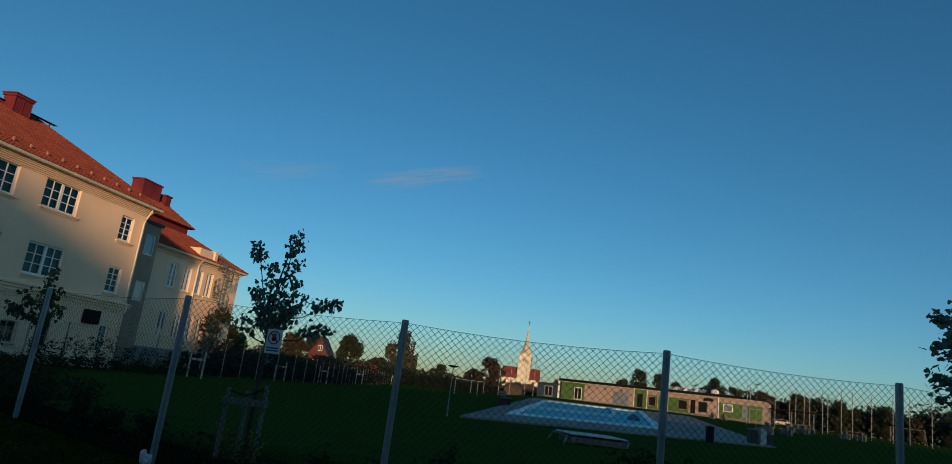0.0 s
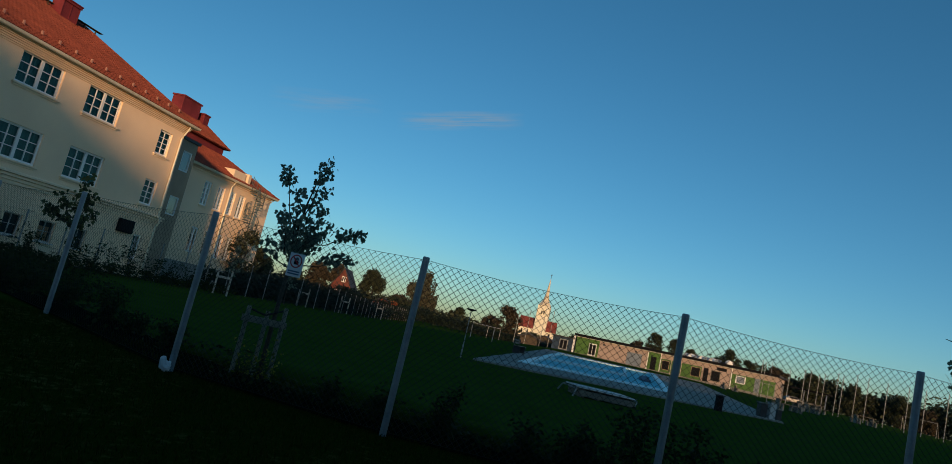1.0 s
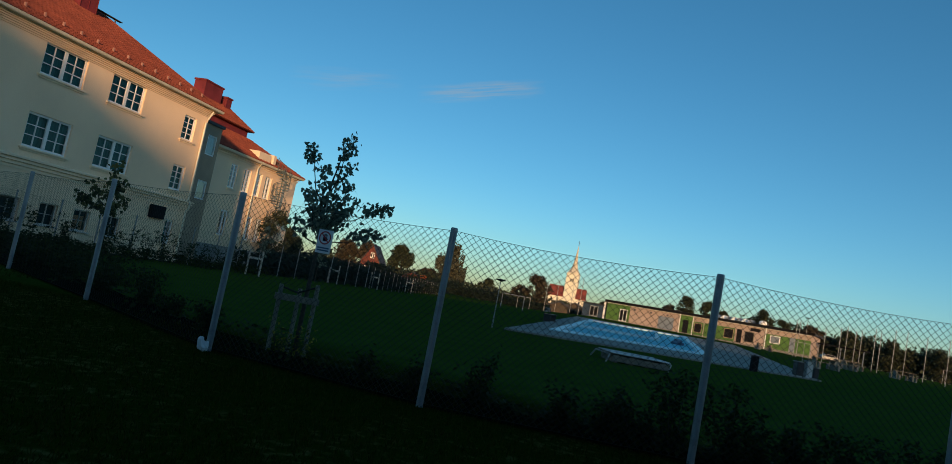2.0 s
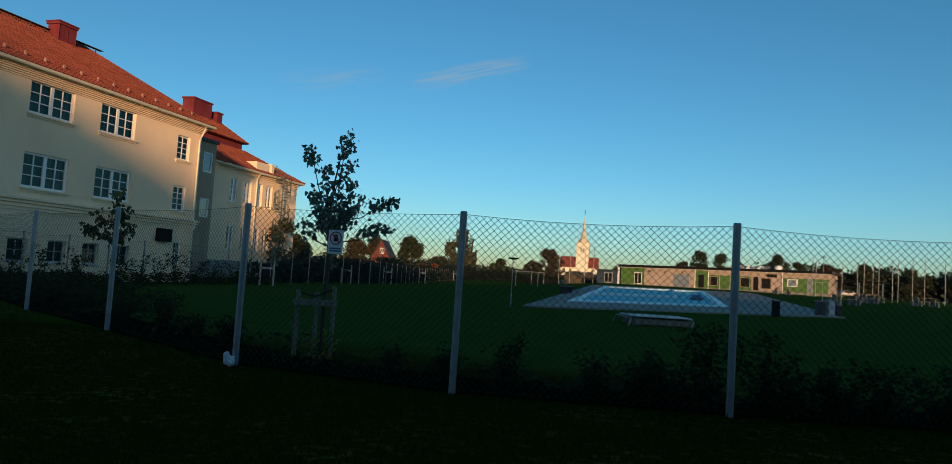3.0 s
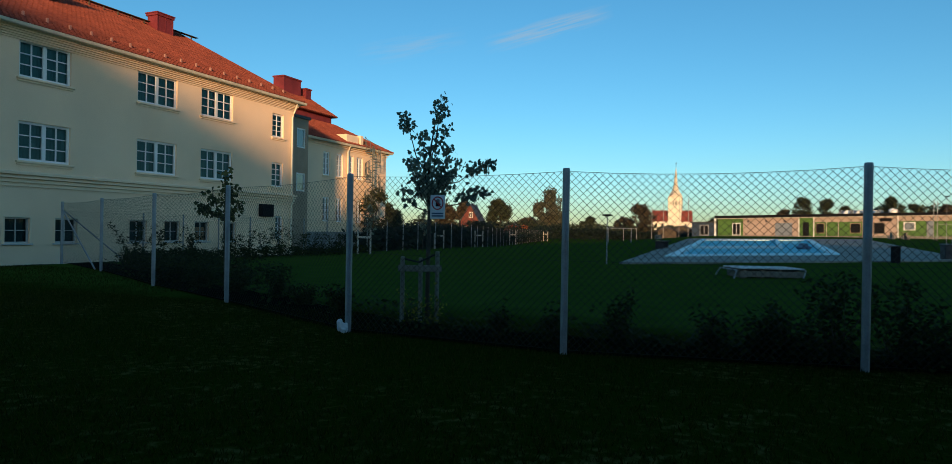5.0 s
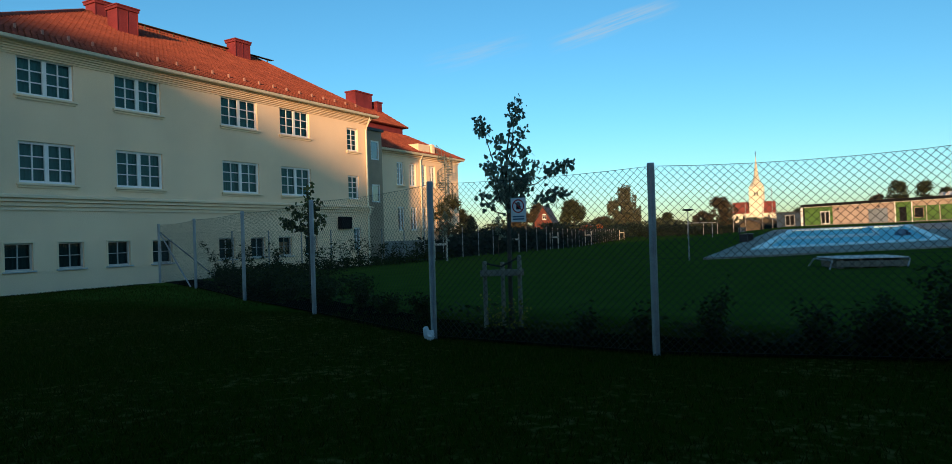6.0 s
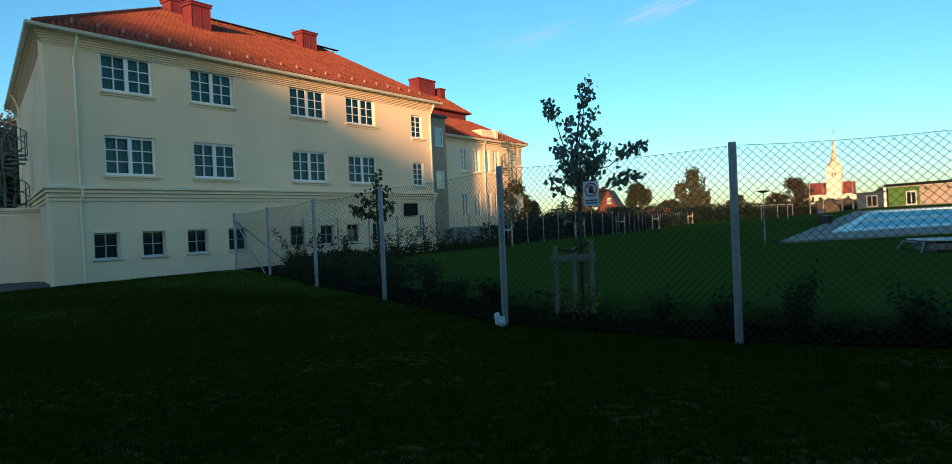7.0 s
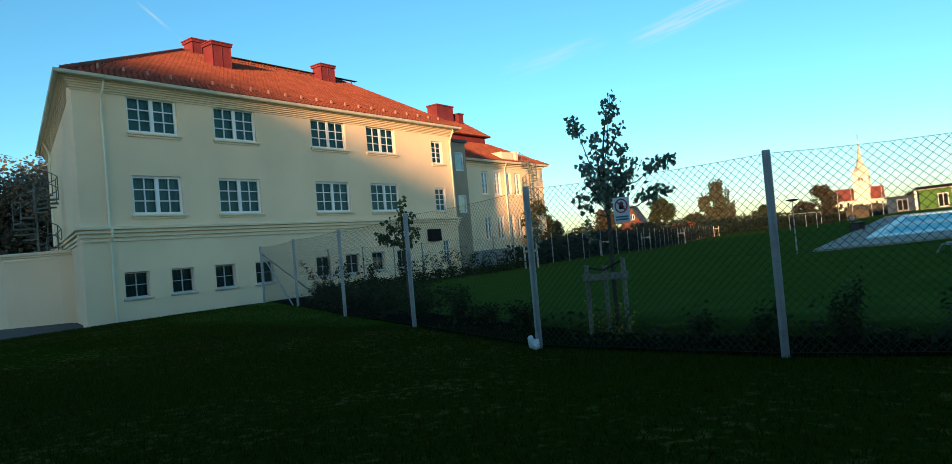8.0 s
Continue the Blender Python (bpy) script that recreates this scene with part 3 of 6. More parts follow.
    # downpipes
    for y in (2.5, 21.85):
        bm = bmesh.new()
        tube(bm, [(0.42, y, 8.26), (0.4, y, 8.1), (0.2, y, 7.7), (0.1, y, 7.5), (0.1, y, 3.2), (0.13, y, 3.08), (0.26, y, 3.02), (0.26, y, 2.75), (0.11, y, 2.55), (0.1, y, -0.32)], 0.043, 8)
        for z in (6.9, 5.2, 3.6, 2.2, 0.9):
            tube(bm, [(0.1, y, z), (0.1, y, z + 0.05)], 0.06, 8)
        part("downpipe", bm, GUTTER, house, "white downpipe")
    bm = bmesh.new()
    tube(bm, [(-11.6, 5.0, 8.26), (-11.6, 5.15, 7.9), (-11.6, 5.27, 7.6), (-11.6, 5.27, 0)], 0.05, 8)
    part("downpipe", bm, GUTTER, house)
    # chimneys
    for x, y, z0, z1, w, d in ((-5.0, 10.55, 10.4, 12.3, 1.0, 0.75), (-7.6, 11.1, 11.8, 13.2, 1.0, 0.8), (-6.6, 18.7, 11.6, 12.95, 1.05, 0.75)):
        bm = boxes((x - d / 2, x + d / 2, y - w / 2, y + w / 2, z0, z1), (x - d / 2 - 0.07, x + d / 2 + 0.07, y - w / 2 - 0.07, y + w / 2 + 0.07, z1 - 0.12, z1), bevel=0.01)
        for s in (-0.5, 0.0, 0.5):
            box(bm, x + d / 2, x + d / 2 + 0.025, y + s * w - 0.015, y + s * w + 0.015, z0, z1 - 0.12)
        flue = part("chimney", bm, REDSHEET, house, "red sheet-metal clad chimney")
        part("cap", boxes((x - d / 2 - 0.1, x + d / 2 + 0.1, y - w / 2 - 0.1, y + w / 2 + 0.1, z1 + 0.004, z1 + 0.07), bevel=0.01), REDSHEET, flue, "red sheet-metal cap")
    # lamp box on the wall
    bm = boxes((0.01, 0.22, 19.3, 20.3, 1.84, 2.5), bevel=0.03)
    box(bm, 0.22, 0.24, 19.37, 20.23, 1.91, 2.43)
    part("wall_box", bm, BLACK, house, "black box mounted on the wall")
    # one-storey porch at the end wall
    bm = bmesh.new()
    rim = [(-6.7, 0.8), (-6.1, 0.88), (-5.65, 1.15), (-4.4, 2.6), (-4.2, 2.98)]
    prism(bm, rim + [(-12.0, 5.4), (-12.0, 0.8)], -0.5, 2.45)
    part("annex", bm, STUCCO, house, "cream one-storey annex with rounded corner")
    swept_band("annex_coping", house, rim, [(o, z + 0.25) for o, z in ((-0.1, 2.0), (0.03, 2.0), (0.03, 2.06), (0.015, 2.08), (0.015, 2.13), (0.06, 2.15), (0.06, 2.2), (0.12, 2.23), (0.13, 2.3), (-0.1, 2.34))], CORNICE)
    return house


school()


def far_wing():
    house = thing("school_wing", "cream two-storey wing with red mansard roof", "building", at=(-5.0, 22.0, 0))
    L, EZ, W = 18.6, 7.6, 10.0
    holes, units = [], []
    for k, yc in enumerate((10.2, 11.85, 13.28, 14.62)):
        for z, h in ((1.75, 1.8), (5.15, 1.75)):
            holes.append((yc - 0.42, z, 0.84, h))
            units.append(((0, yc, z), 0.84, h, 1, 4, 2))
    pierced_wall("wall", house, L, -0.5, EZ + 0.2, holes, 0.36, STUCCO, (0, 0, 0), 0)
    for at, w, h, c, r, cas in units:
        window_unit(house, at, w, h, c, r, cas, label="tall white-painted window", glass=SKYGLASS, b=0.1)
    bm = boxes((-W, -W + 0.36, 0.36, L, -0.5, EZ + 0.2), (-W + 0.36, -0.36, L - 0.36, L, -0.5, EZ + 0.2), (-W, -0.36, 0, 0.36, -0.5, EZ + 0.2))
    part("back_wall", bm, STUCCO, house)
    part("floor_structure", boxes((-W + 0.4, -0.4, 0.4, L - 0.4, 3.9, 4.2), (-4.2, -4.0, 0.4, L - 0.4, 0.0, 3.9), (-4.2, -4.0, 0.4, L - 0.4, 4.2, 7.6)), INSIDE, house)
    bm = boxes((0.005, 0.1, 0, L + 0.1, -0.5, 1.0), (-W + 0.1, 0.1, L + 0.005, L + 0.1, -0.5, 1.0), bevel=0.02)
    part("plinth", bm, STONE, house, "grey stone plinth")
    path = [(0, 0), (0, L), (-W, L)]
    for z, o in ((7.2, 0.04), (7.34, 0.1), (7.48, 0.18)):
        swept_band("cornice", house, path, [(-0.02, z), (o, z), (o, z + 0.08), (-0.02, z + 0.08)], CORNICE)
    swept_band("gutter", house, path, [(0.2, 7.68), (0.24, 7.6), (0.4, 7.58), (0.48, 7.72), (0.44, 7.74), (0.24, 7.74)], GUTTER)
    e, z = 0.45, EZ + 0.08
    A, B, C, D = (e, -e, z), (e, L + e, z), (-W - e, L + e, z), (-W - e, -e, z)
    zb, i = 9.75, 3.2
    a, b, c, d = (-i, i, zb), (-i, L - i, zb), (-W + i, L - i, zb), (-W + i, i, zb)
    bm = bmesh.new()
    vs = [bm.verts.new(p) for p in (A, B, C, D, a, b, c, d)]
    for f in ((0, 1, 5, 4), (1, 2, 6, 5), (2, 3, 7, 6), (3, 0, 4, 7), (3, 2, 1, 0), (4, 5, 6, 7)):
        bm.faces.new([vs[k] for k in f])
    bmesh.ops.recalc_face_normals(bm, faces=bm.faces[:])
    part("lower_roof", bm, TILE, house, "red tiled lower roof")
    tiled_slope("roof_tiles", house, A, B, b, a)
    tiled_slope("roof_tiles", house, B, C, c, b)
    part("roof_step", boxes((-W + i + 0.1, -i - 0.1, i + 0.1, L - i - 0.1, zb, zb + 0.6)), REDSHEET, house, "dark red clad step of the roof")
    o, zu = 0.25, zb + 0.6
    A2, B2, C2, D2 = (-i + o, i - o, zu), (-i + o, L - i + o, zu), (-W + i - o, L - i + o, zu), (-W + i - o, i - o, zu)
    R0, R1 = (-5, 5.0, 12.0), (-5, L - 4.8, 12.0)
    bm = bmesh.new()
    vs = [bm.verts.new(p) for p in (A2, B2, C2, D2, R0, R1)]
    for f in ((0, 1, 5, 4), (1, 2, 5), (2, 3, 4, 5), (3, 0, 4), (3, 2, 1, 0)):
        bm.faces.new([vs[k] for k in f])
    bmesh.ops.recalc_face_normals(bm, faces=bm.faces[:])
    part("upper_roof", bm, TILE, house, "red tiled upper roof")
    tiled_slope("roof_tiles", house, A2, B2, R1, R0)
    tiled_slope("roof_tiles", house, B2, C2, R1, R1)
    for x, y, z0, z1, w in ((-5, 11.8, 11.5, 13.0, 2.1), (-4.9, 13.7, 11.3, 12.5, 0.65)):
        bm = boxes((x - 0.5, x + 0.5, y - w / 2, y + w / 2, z0, z1), (x - 0.56, x + 0.56, y - w / 2 - 0.06, y + w / 2 + 0.06, z1 - 0.12, z1), bevel=0.01)
        part("chimney", bm, REDSHEET, house, "red sheet-metal clad chimney")
    bm = bmesh.new()
    tube(bm, [(0.36, 12.75, 7.6), (0.12, 12.75, 7.2), (0.1, 12.75, 0)], 0.06, 8)
    part("downpipe", bm, GUTTER, house, "white downpipe")
    # roof-top plant box
    bm = boxes((-1.6, 0.2, 12.4, 14.0, 7.8, 8.5), (-1.2, 0.3, 14.2, 14.6, 7.8, 8.6), bevel=0.03)
    part("plant_box", bm, CORNICE, house, "white roof-top box")
    return house


far_wing()


def stair_link():
    house = thing("stair_link", "brown clad stair link with two windows", "building", at=(-1.5, 22.1, 0))
    holes = [(2.2, 3.5, 0.85, 1.12), (2.2, 6.15, 0.85, 1.2)]
    pierced_wall("wall", house, 3.3, -0.5, 7.95, holes, 0.3, CLADDING, (0, 0, 0), 0)
    for y, z, w, h in holes:
        window_unit(house, (0, y + w / 2, z), w, h, 1, 1, 1, sill=False, recess=0.05, label="grey framed fixed window", glass=SKYGLASS)
    part("end_wall", boxes((-3.5, -0.3, 3.0, 3.3, -0.5, 7.95)), CLADDING, house)
    part("flat_roof", boxes((-3.6, 0.12, 0.0, 3.4, 7.95, 8.12)), DARKMETAL, house)
    part("floor_structure", boxes((-3.4, -0.35, 0.05, 2.95, 2.4, 2.7), (-3.4, -0.35, 0.05, 2.95, 5.2, 5.5), (-3.4, -3.2, 0.05, 2.95, 0, 7.9)), INSIDE, house)


stair_link()


# ---- wire fence round the pool lawn ----
FENCE = [(30.7, 0.3), (27.95, -0.6), (25.4, -1.28), (22.53, -1.66), (19.68, -1.5), (16.1, 0.17), (12.46, 1.85), (7.9, 4.12), (3.8, 5.88)]
POST_H = 2.0


def gz(x, y):
    return ground_height(x, y)


def fence_post(x, y, h=POST_H, r=0.04, lean=0.0):
    bm = bmesh.new()
    tube(bm, [(0, 0, -0.3), (0, 0, h - 0.012), (0, 0, h)], [r, r, r * 0.85], 12)
    for z in (0.12, h * 0.5, h - 0.07):
        box(bm, -0.008, 0.008, r - 0.004, r + 0.016, z, z + 0.016)
    return bm


def wire_net(length, height, step, r, sag):
    """Diagonal wires of a chain-link panel in the local xz plane, bent a little out of plane at each crossing, with strained top, middle and bottom wires."""
    verts, faces = [], []

    def bar(p, q, rr):
        p, q = Vector(p), Vector(q)
        d = (q - p).normalized()
        a = Vector((0, 1, 0))
        b = d.cross(a)
        i = len(verts)
        for c in (p, q):
            for k in range(3):
                t = 2 * math.pi * k / 3
                verts.append(tuple(c + rr * (math.cos(t) * a + math.sin(t) * b)))
        for k in range(3):
            faces.append((i + k, i + (k + 1) % 3, i + 3 + (k + 1) % 3, i + 3 + k))

    lo = 0.04

    def drop(x):
        return sag * 4 * (x / length) * (1 - x / length)

    H = height - lo
    n = int((length + H) / step) + 1
    for k in range(n):
        s = k * step
        for sign in (1, -1):
            x0, z0, x1, z1 = s - H, 0.0, s, H
            if x0 < 0:
                z0, x0 = -x0, 0.0
            if x1 > length:
                z1, x1 = H - (x1 - length), length
            if x1 - x0 < 0.02:
                continue
            if sign < 0:
                x0, x1 = length - x0, length - x1
            m = 4
            pts = []
            for i in range(m + 1):
                t = i / m
                x, z = x0 + (x1 - x0) * t, z0 + (z1 - z0) * t
                z = lo + z - drop(x) * (z / H) ** 2
                pts.append((x, 0.006 * sign, z))
            for p, q in zip(pts, pts[1:]):
                bar(p, q, r)
    for z, rr in ((lo, 0.002), (H * 0.5 + lo, 0.002), (height, 0.0026)):
        m = 6
        for i in range(m):
            xa, xb = length * i / m, length * (i + 1) / m
            f = (z / height) ** 2
            bar((xa, 0, z - drop(xa) * f), (xb, 0, z - drop(xb) * f), rr)
    return verts, faces


def fence_run(name, pts, h, step, label, post_r=0.04, steel=None, wire_r=0.0029):
    fence = thing(name, label, "fence", at=(*pts[0], gz(*pts[0])))
    inv = fence.matrix_world.inverted()
    first = None
    for x, y in pts:
        m = pose(x, y, gz(x, y))
        if first is None:
            first = part("post", fence_post(0, 0, h, post_r), steel or ZINC, fence, "round galvanised steel post", smooth=False)
            first.matrix_basis = inv @ m
        else:
            p = new("post", first.data)
            p.parent = fence
            p.matrix_basis = inv @ m
    for i, (p, q) in enumerate(zip(pts, pts[1:])):
        a, b = Vector((*p, gz(*p))), Vector((*q, gz(*q)))
        v = b - a
        L = Vector((v.x, v.y)).length
        verts, faces = wire_net(L, h - 0.03, step, wire_r if i < 4 else 0.0016, 0.03 + 0.01 * (i % 3))
        slope = v.z / L
        verts = [(x, y, z + slope * x) for x, y, z in verts]
        net = raw("wire_net", verts, faces, WIRE, fence, "diamond mesh of thin steel wire")
        net["kind"] = "stuff"
        net.matrix_basis = inv @ (Matrix.Translation(a) @ pose(0, 0, 0, 0, 0, math.degrees(math.atan2(v.y, v.x))) @ pose(0, -0.04, 0))
    return fence


near_fence = fence_run("wire_fence", FENCE, POST_H, 0.082, "tall galvanised chain-link fence with round posts")
inv = near_fence.matrix_world.inverted()
for a, b in (((3.8, 5.88, 1.75), (7.3, 4.4, 0.02)), ((3.8, 5.88, 1.75), (3.8, 8.2, 0.0))):
    bm = bmesh.new()
    tube(bm, [inv @ Vector(a), inv @ Vector(b)], 0.022, 8)
    part("brace", bm, ZINC, near_fence, "slanting steel brace")

SIDE_FENCE = [(3.8, 5.88), (3.8, 7.3), (3.8, 8.95)] + [(3.8 + 0.08 * i, 8.95 + 1.75 * i) for i in range(1, 9)]
EDGE_BENDS = [(4.6, 24.8), (4.7, 28.4), (4.6, 33.5), (3.9, 38.6), (2.8, 43.6), (1.4, 50.4), (-0.3, 57.7), (-2.6, 68.4), (-5.7, 84.2), (-9.0, 101.0)]
LAWN_EDGE = []
for (x0, y0), (x1, y1) in zip(EDGE_BENDS, EDGE_BENDS[1:]):
    n = max(1, round(math.dist((x0, y0), (x1, y1)) / 2.3))
    LAWN_EDGE += [(x0 + (x1 - x0) * i / n, y0 + (y1 - y0) * i / n) for i in range(n)]
LAWN_EDGE.append(EDGE_BENDS[-1])
fence_run("side_fence", SIDE_FENCE + LAWN_EDGE, 1.75, 0.11, "chain-link fence along the school wall", 0.028, DULLSTEEL, 0.0016)


# ---- pool ----
def draped(bm):
    """Lay a mesh built on level ground on the slope of the lawn."""
    for v in bm.verts:
        v.co.z += rise(v.co.x, v.co.y)
    return bm


def pool():
    deck = thing("pool_deck", "pale concrete paving round the swimming pool", "pavement", kind="structure")
    for i in range(4):
        a, b, c, d = DECK[i], DECK[(i + 1) % 4], WATER[(i + 1) % 4], WATER[i]
        L = math.dist(a, b)
        W = (math.dist(a, d) + math.dist(b, c)) / 2
        k, r = max(2, int(L / 1.6)), max(2, int(W / 1.2))
        bm = bmesh.new()
        P = lambda u, v: tuple(Vector(a).lerp(Vector(b), u).lerp(Vector(d).lerp(Vector(c), u), v))  # noqa: E731
        for ui in range(k):
            for vi in range(r):
                g = 0.006
                q = [P((ui + g) / k, (vi + g) / r), P((ui + 1 - g) / k, (vi + g) / r), P((ui + 1 - g) / k, (vi + 1 - g) / r), P((ui + g) / k, (vi + 1 - g) / r)]
                prism(bm, q, -0.1, 0.055 + 0.006 * ((ui * 7 + vi * 3) % 3))
        ob = part("paving_slabs", draped(bm), CONCRETE, deck)
        ob["kind"] = "stuff"
    bm = bmesh.new()
    prism(bm, DECK, -0.6, -0.55)
    part("deck_bed", draped(bm), CONCRETE, deck)
    basin = thing("swimming_pool", "light blue outdoor swimming pool with pale rim", "pool", kind="structure")
    bm = bmesh.new()
    inner, outer = shrunk(WATER, 0.09), shrunk(WATER, -0.02)
    for i in range(4):
        j = (i + 1) % 4
        prism(bm, [outer[i], outer[j], inner[j], inner[i]], -1.4, 0.1)
    part("pool_rim", draped(bm), POOLTILE, basin, "wide pale blue rim of the pool")
    bm = bmesh.new()
    prism(bm, WATER, -1.5, -1.42)
    part("pool_floor", draped(bm), POOLTILE, basin)
    Q = lambda u, v: tuple(Vector(inner[0]).lerp(Vector(inner[1]), u).lerp(Vector(inner[3]).lerp(Vector(inner[2]), u), v))  # noqa: E731
    bm = bmesh.new()
    prism(bm, [Q(0.002, 0.34), Q(0.72, 0.34), Q(0.72, 0.37), Q(0.002, 0.37)], -1.4, 0.13)
    prism(bm, [Q(0.69, 0.371), Q(0.72, 0.371), Q(0.72, 0.998), Q(0.69, 0.998)], -1.4, 0.13)
    part("basin_wall", draped(bm), POOLTILE, basin, "pale wall between shallow and deep water")
    bm = bmesh.new()
    prism(bm, shrunk(inner, 0.001), -0.12, -0.02)
    part("water", draped(bm), WATERMAT, basin, "still blue water")
    roll = thing("pool_cover", "dark blue rolled pool cover on the pool rim", "pool cover", at=(*Q(0.86, 0.3), rise(*Q(0.86, 0.3)) - 0.02), turn=20)
    for k, (dx, dz, r) in enumerate(((0.0, 0.1, 0.12), (0.28, 0.1, 0.11), (0.13, 0.26, 0.1))):
        bm = bmesh.new()
        tube(bm, [(dx, -0.5, dz), (dx + 0.05, 0, dz + 0.02), (dx, 0.5, dz)], [r * 0.9, r, r * 0.9], 12)
        part("roll", bm, SIGNBLUE, roll)


WATERMAT = material("pool_water", (0.22, 0.66, 0.73), 0.6, spec=0.0, vary=(0.88, 1.08), scale=0.5, fine=3, bump=0.5)
pool()


def platform():
    t = thing("starting_platform", "low timber platform with pale worn planks on the lawn", "platform", at=(24.5, 12.9, rise(24.5, 12.9)), turn=22)
    for x in (-0.75, -0.25, 0.25, 0.75):
        part("bearer", boxes((x - 0.05, x + 0.05, -0.66, 0.66, -0.05, 0.24), bevel=0.01), WOOD, t)
    part("side_board", boxes((-0.9, 0.9, -0.72, -0.68, 0.03, 0.2), bevel=0.006), WOODGREY, t, "greyed timber side board")
    # Dark sheet close under the planks paints the shade in their gaps.
    part("deck_bed", boxes((-0.88, 0.88, -0.66, 0.68, 0.242, 0.254)), BARK, t, "dark sheet painting the shade between the planks")
    for k in range(5):
        y = -0.72 + k * 0.29
        part("plank", boxes((-0.92, 0.92, y, y + 0.2, 0.256, 0.29), bevel=0.004), PALEPAINT, t, "worn white-painted plank")
    for x in (-0.99, 0.97):
        bm = bmesh.new()
        tube(bm, [(x - 0.12, -0.78, -0.03), (x, -0.68, 0.22), (x, 0.68, 0.22), (x - 0.12, 0.78, -0.03)], 0.022, 8)
        part("end_rail", bm, DULLSTEEL, t, "bent steel rail")


platform()


# ---- bath house beyond the pool ----
def bath_house():
    L = 31.0
    h = thing("bath_house", "long low bath house with rose and green walls", "building", at=(18.0, 106.0, 0.95))
    h.matrix_world = pose(18.0, 106.0, 0.95, 0, -0.9, -18)
    # front faces -y; spans: start, end, foot, head, material
    spans = [(-5.6, -0.2, -1.2, 2.2, GREYSHADED), (0.0, 5.2, -0.2, 3.0, GREENWALL), (5.2, 11.4, -0.2, 3.0, PINKWALL), (11.4, 14.6, 2.1, 3.0, PINKWALL), (11.4, 14.6, -0.2, 2.09, GREYWALL), (14.6, 15.8, -0.2, 3.0, PINKWALL),
             (15.8, 18.5, -0.2, 3.0, GREENWALL), (18.5, 26.6, 2.15, 3.0, PINKWALL), (18.5, 26.6, -0.2, 2.14, GREENWALL), (26.6, 32.0, -0.2, 3.0, PINKWALL), (32.0, 40.0, 2.15, 3.0, PINKWALL), (32.0, 40.0, -0.2, 2.14, GREENWALL)]
    s = L / 40.0
    for a, b, z0, z1, m in spans:
        part("wall_panel", boxes((a * s, b * s - 0.02, 0 if m not in (GREYWALL, GREYSHADED) else 0.05, 0.3, z0 if z0 > 0 else -1.2, z1)), m, h)
    part("plinth", boxes((0, L, -0.03, -0.002, -1.2, 0.12)), CONCRETE, h)
    for x in (15.75, 18.4, 32.1):
        part("post", boxes((x * s, x * s + 0.12, -0.1, -0.005, -0.2, 2.98)), TRIM, h, "white post")
    for x, w in ((18.8, 1.5), (24.6, 1.8)):
        f = part("window", boxes((x * s, (x + w) * s, -0.05, -0.004, 0.5, 1.95)), CLADDING, h)
        part("pane", boxes((x * s + 0.08, (x + w) * s - 0.08, -0.06, -0.052, 0.58, 1.87)), BLACK, f)
    for x in (20.6, 22.6):
        part("post", boxes((x * s, x * s + 0.1, -0.1, -0.005, -0.2, 2.14)), WOODPALE, h, "pale timber post")
    f = part("window", boxes((28.4 * s, 30.2 * s, -0.05, -0.004, 0.4, 2.0)), WOODGREY, h)
    part("pane", boxes((28.55 * s, 30.05 * s, -0.06, -0.052, 0.5, 1.9)), BLACK, f)
    f = part("window", boxes((33.0 * s, 34.8 * s, -0.05, -0.004, 0.9, 2.0)), TRIM, h)
    part("pane", boxes((33.2 * s, 34.6 * s, -0.06, -0.052, 1.0, 1.9)), GREYWALL, f)
    part("back_wall", boxes((-5.6 * s, L, 11.7, 12, -1.2, 2.2), (0, L, 11.7, 12, 2.21, 3.0), (-5.6 * s, -5.6 * s + 0.3, 0.31, 11.69, -1.2, 2.2), (0, 0.3, 0.31, 11.69, 2.3, 3.0), (L - 0.3, L, 0.31, 11.69, -1.2, 3.0)), PINKWALL, h)
    part("roof", boxes((-0.3, L + 0.4, -0.5, 12.4, 3.0, 3.3), bevel=0.03), DARKROOF, h, "flat dark felt roof")
    part("low_roof", boxes((-6.0 * s, -0.31, -0.2, 12.2, 2.21, 2.38), bevel=0.02), DARKROOF, h, "lower flat felt roof of the grey end")
    part("fascia", boxes((-0.3, L + 0.42, -0.56, -0.503, 2.95, 3.3)), BLACK, h)
    part("eave_strip", boxes((0, L, -0.06, -0.004, 2.8, 2.94)), PALESTEEL, h, "pale strip under the roof edge")
    for x, w, z, hh, mt in ((3.0, 1.7, 0.15, 2.0, TRIM), (16.5, 1.1, 0.13, 2.0, BLACK), (27.0, 0.9, 0.13, 2.0, BLACK), (36.4, 1.0, 0.13, 2.0, GREYWALL)):
        x *= s
        d = part("door", boxes((x, x + w * s, -0.05, -0.004, z, z + hh), bevel=0.015), mt, h, "glazed door")
        if mt is TRIM:
            for k in (0.08, 0.54):
                part("pane", boxes((x + k * w * s, x + (k + 0.38) * w * s, -0.065, -0.053, z + 0.15, z + hh - 0.15)), BLACK, d)
    for x in (6.0, 9.5, 13.0):
        part("vent", boxes((x * s, x * s + 0.3, -0.04, -0.004, 2.2, 2.5)), DARKMETAL, h)
    # glazed door and white post of the grey end
    d = part("door", boxes((-3.9 * s, -1.9 * s, 0.0, 0.046, 0.1, 1.9), bevel=0.015), DULLSTEEL, h, "pale grey double door")
    for k in (0.1, 0.55):
        part("pane", boxes(((-3.9 + 2.0 * k) * s, (-3.9 + 2.0 * (k + 0.35)) * s, -0.012, -0.002, 0.3, 1.75)), BLACK, d)
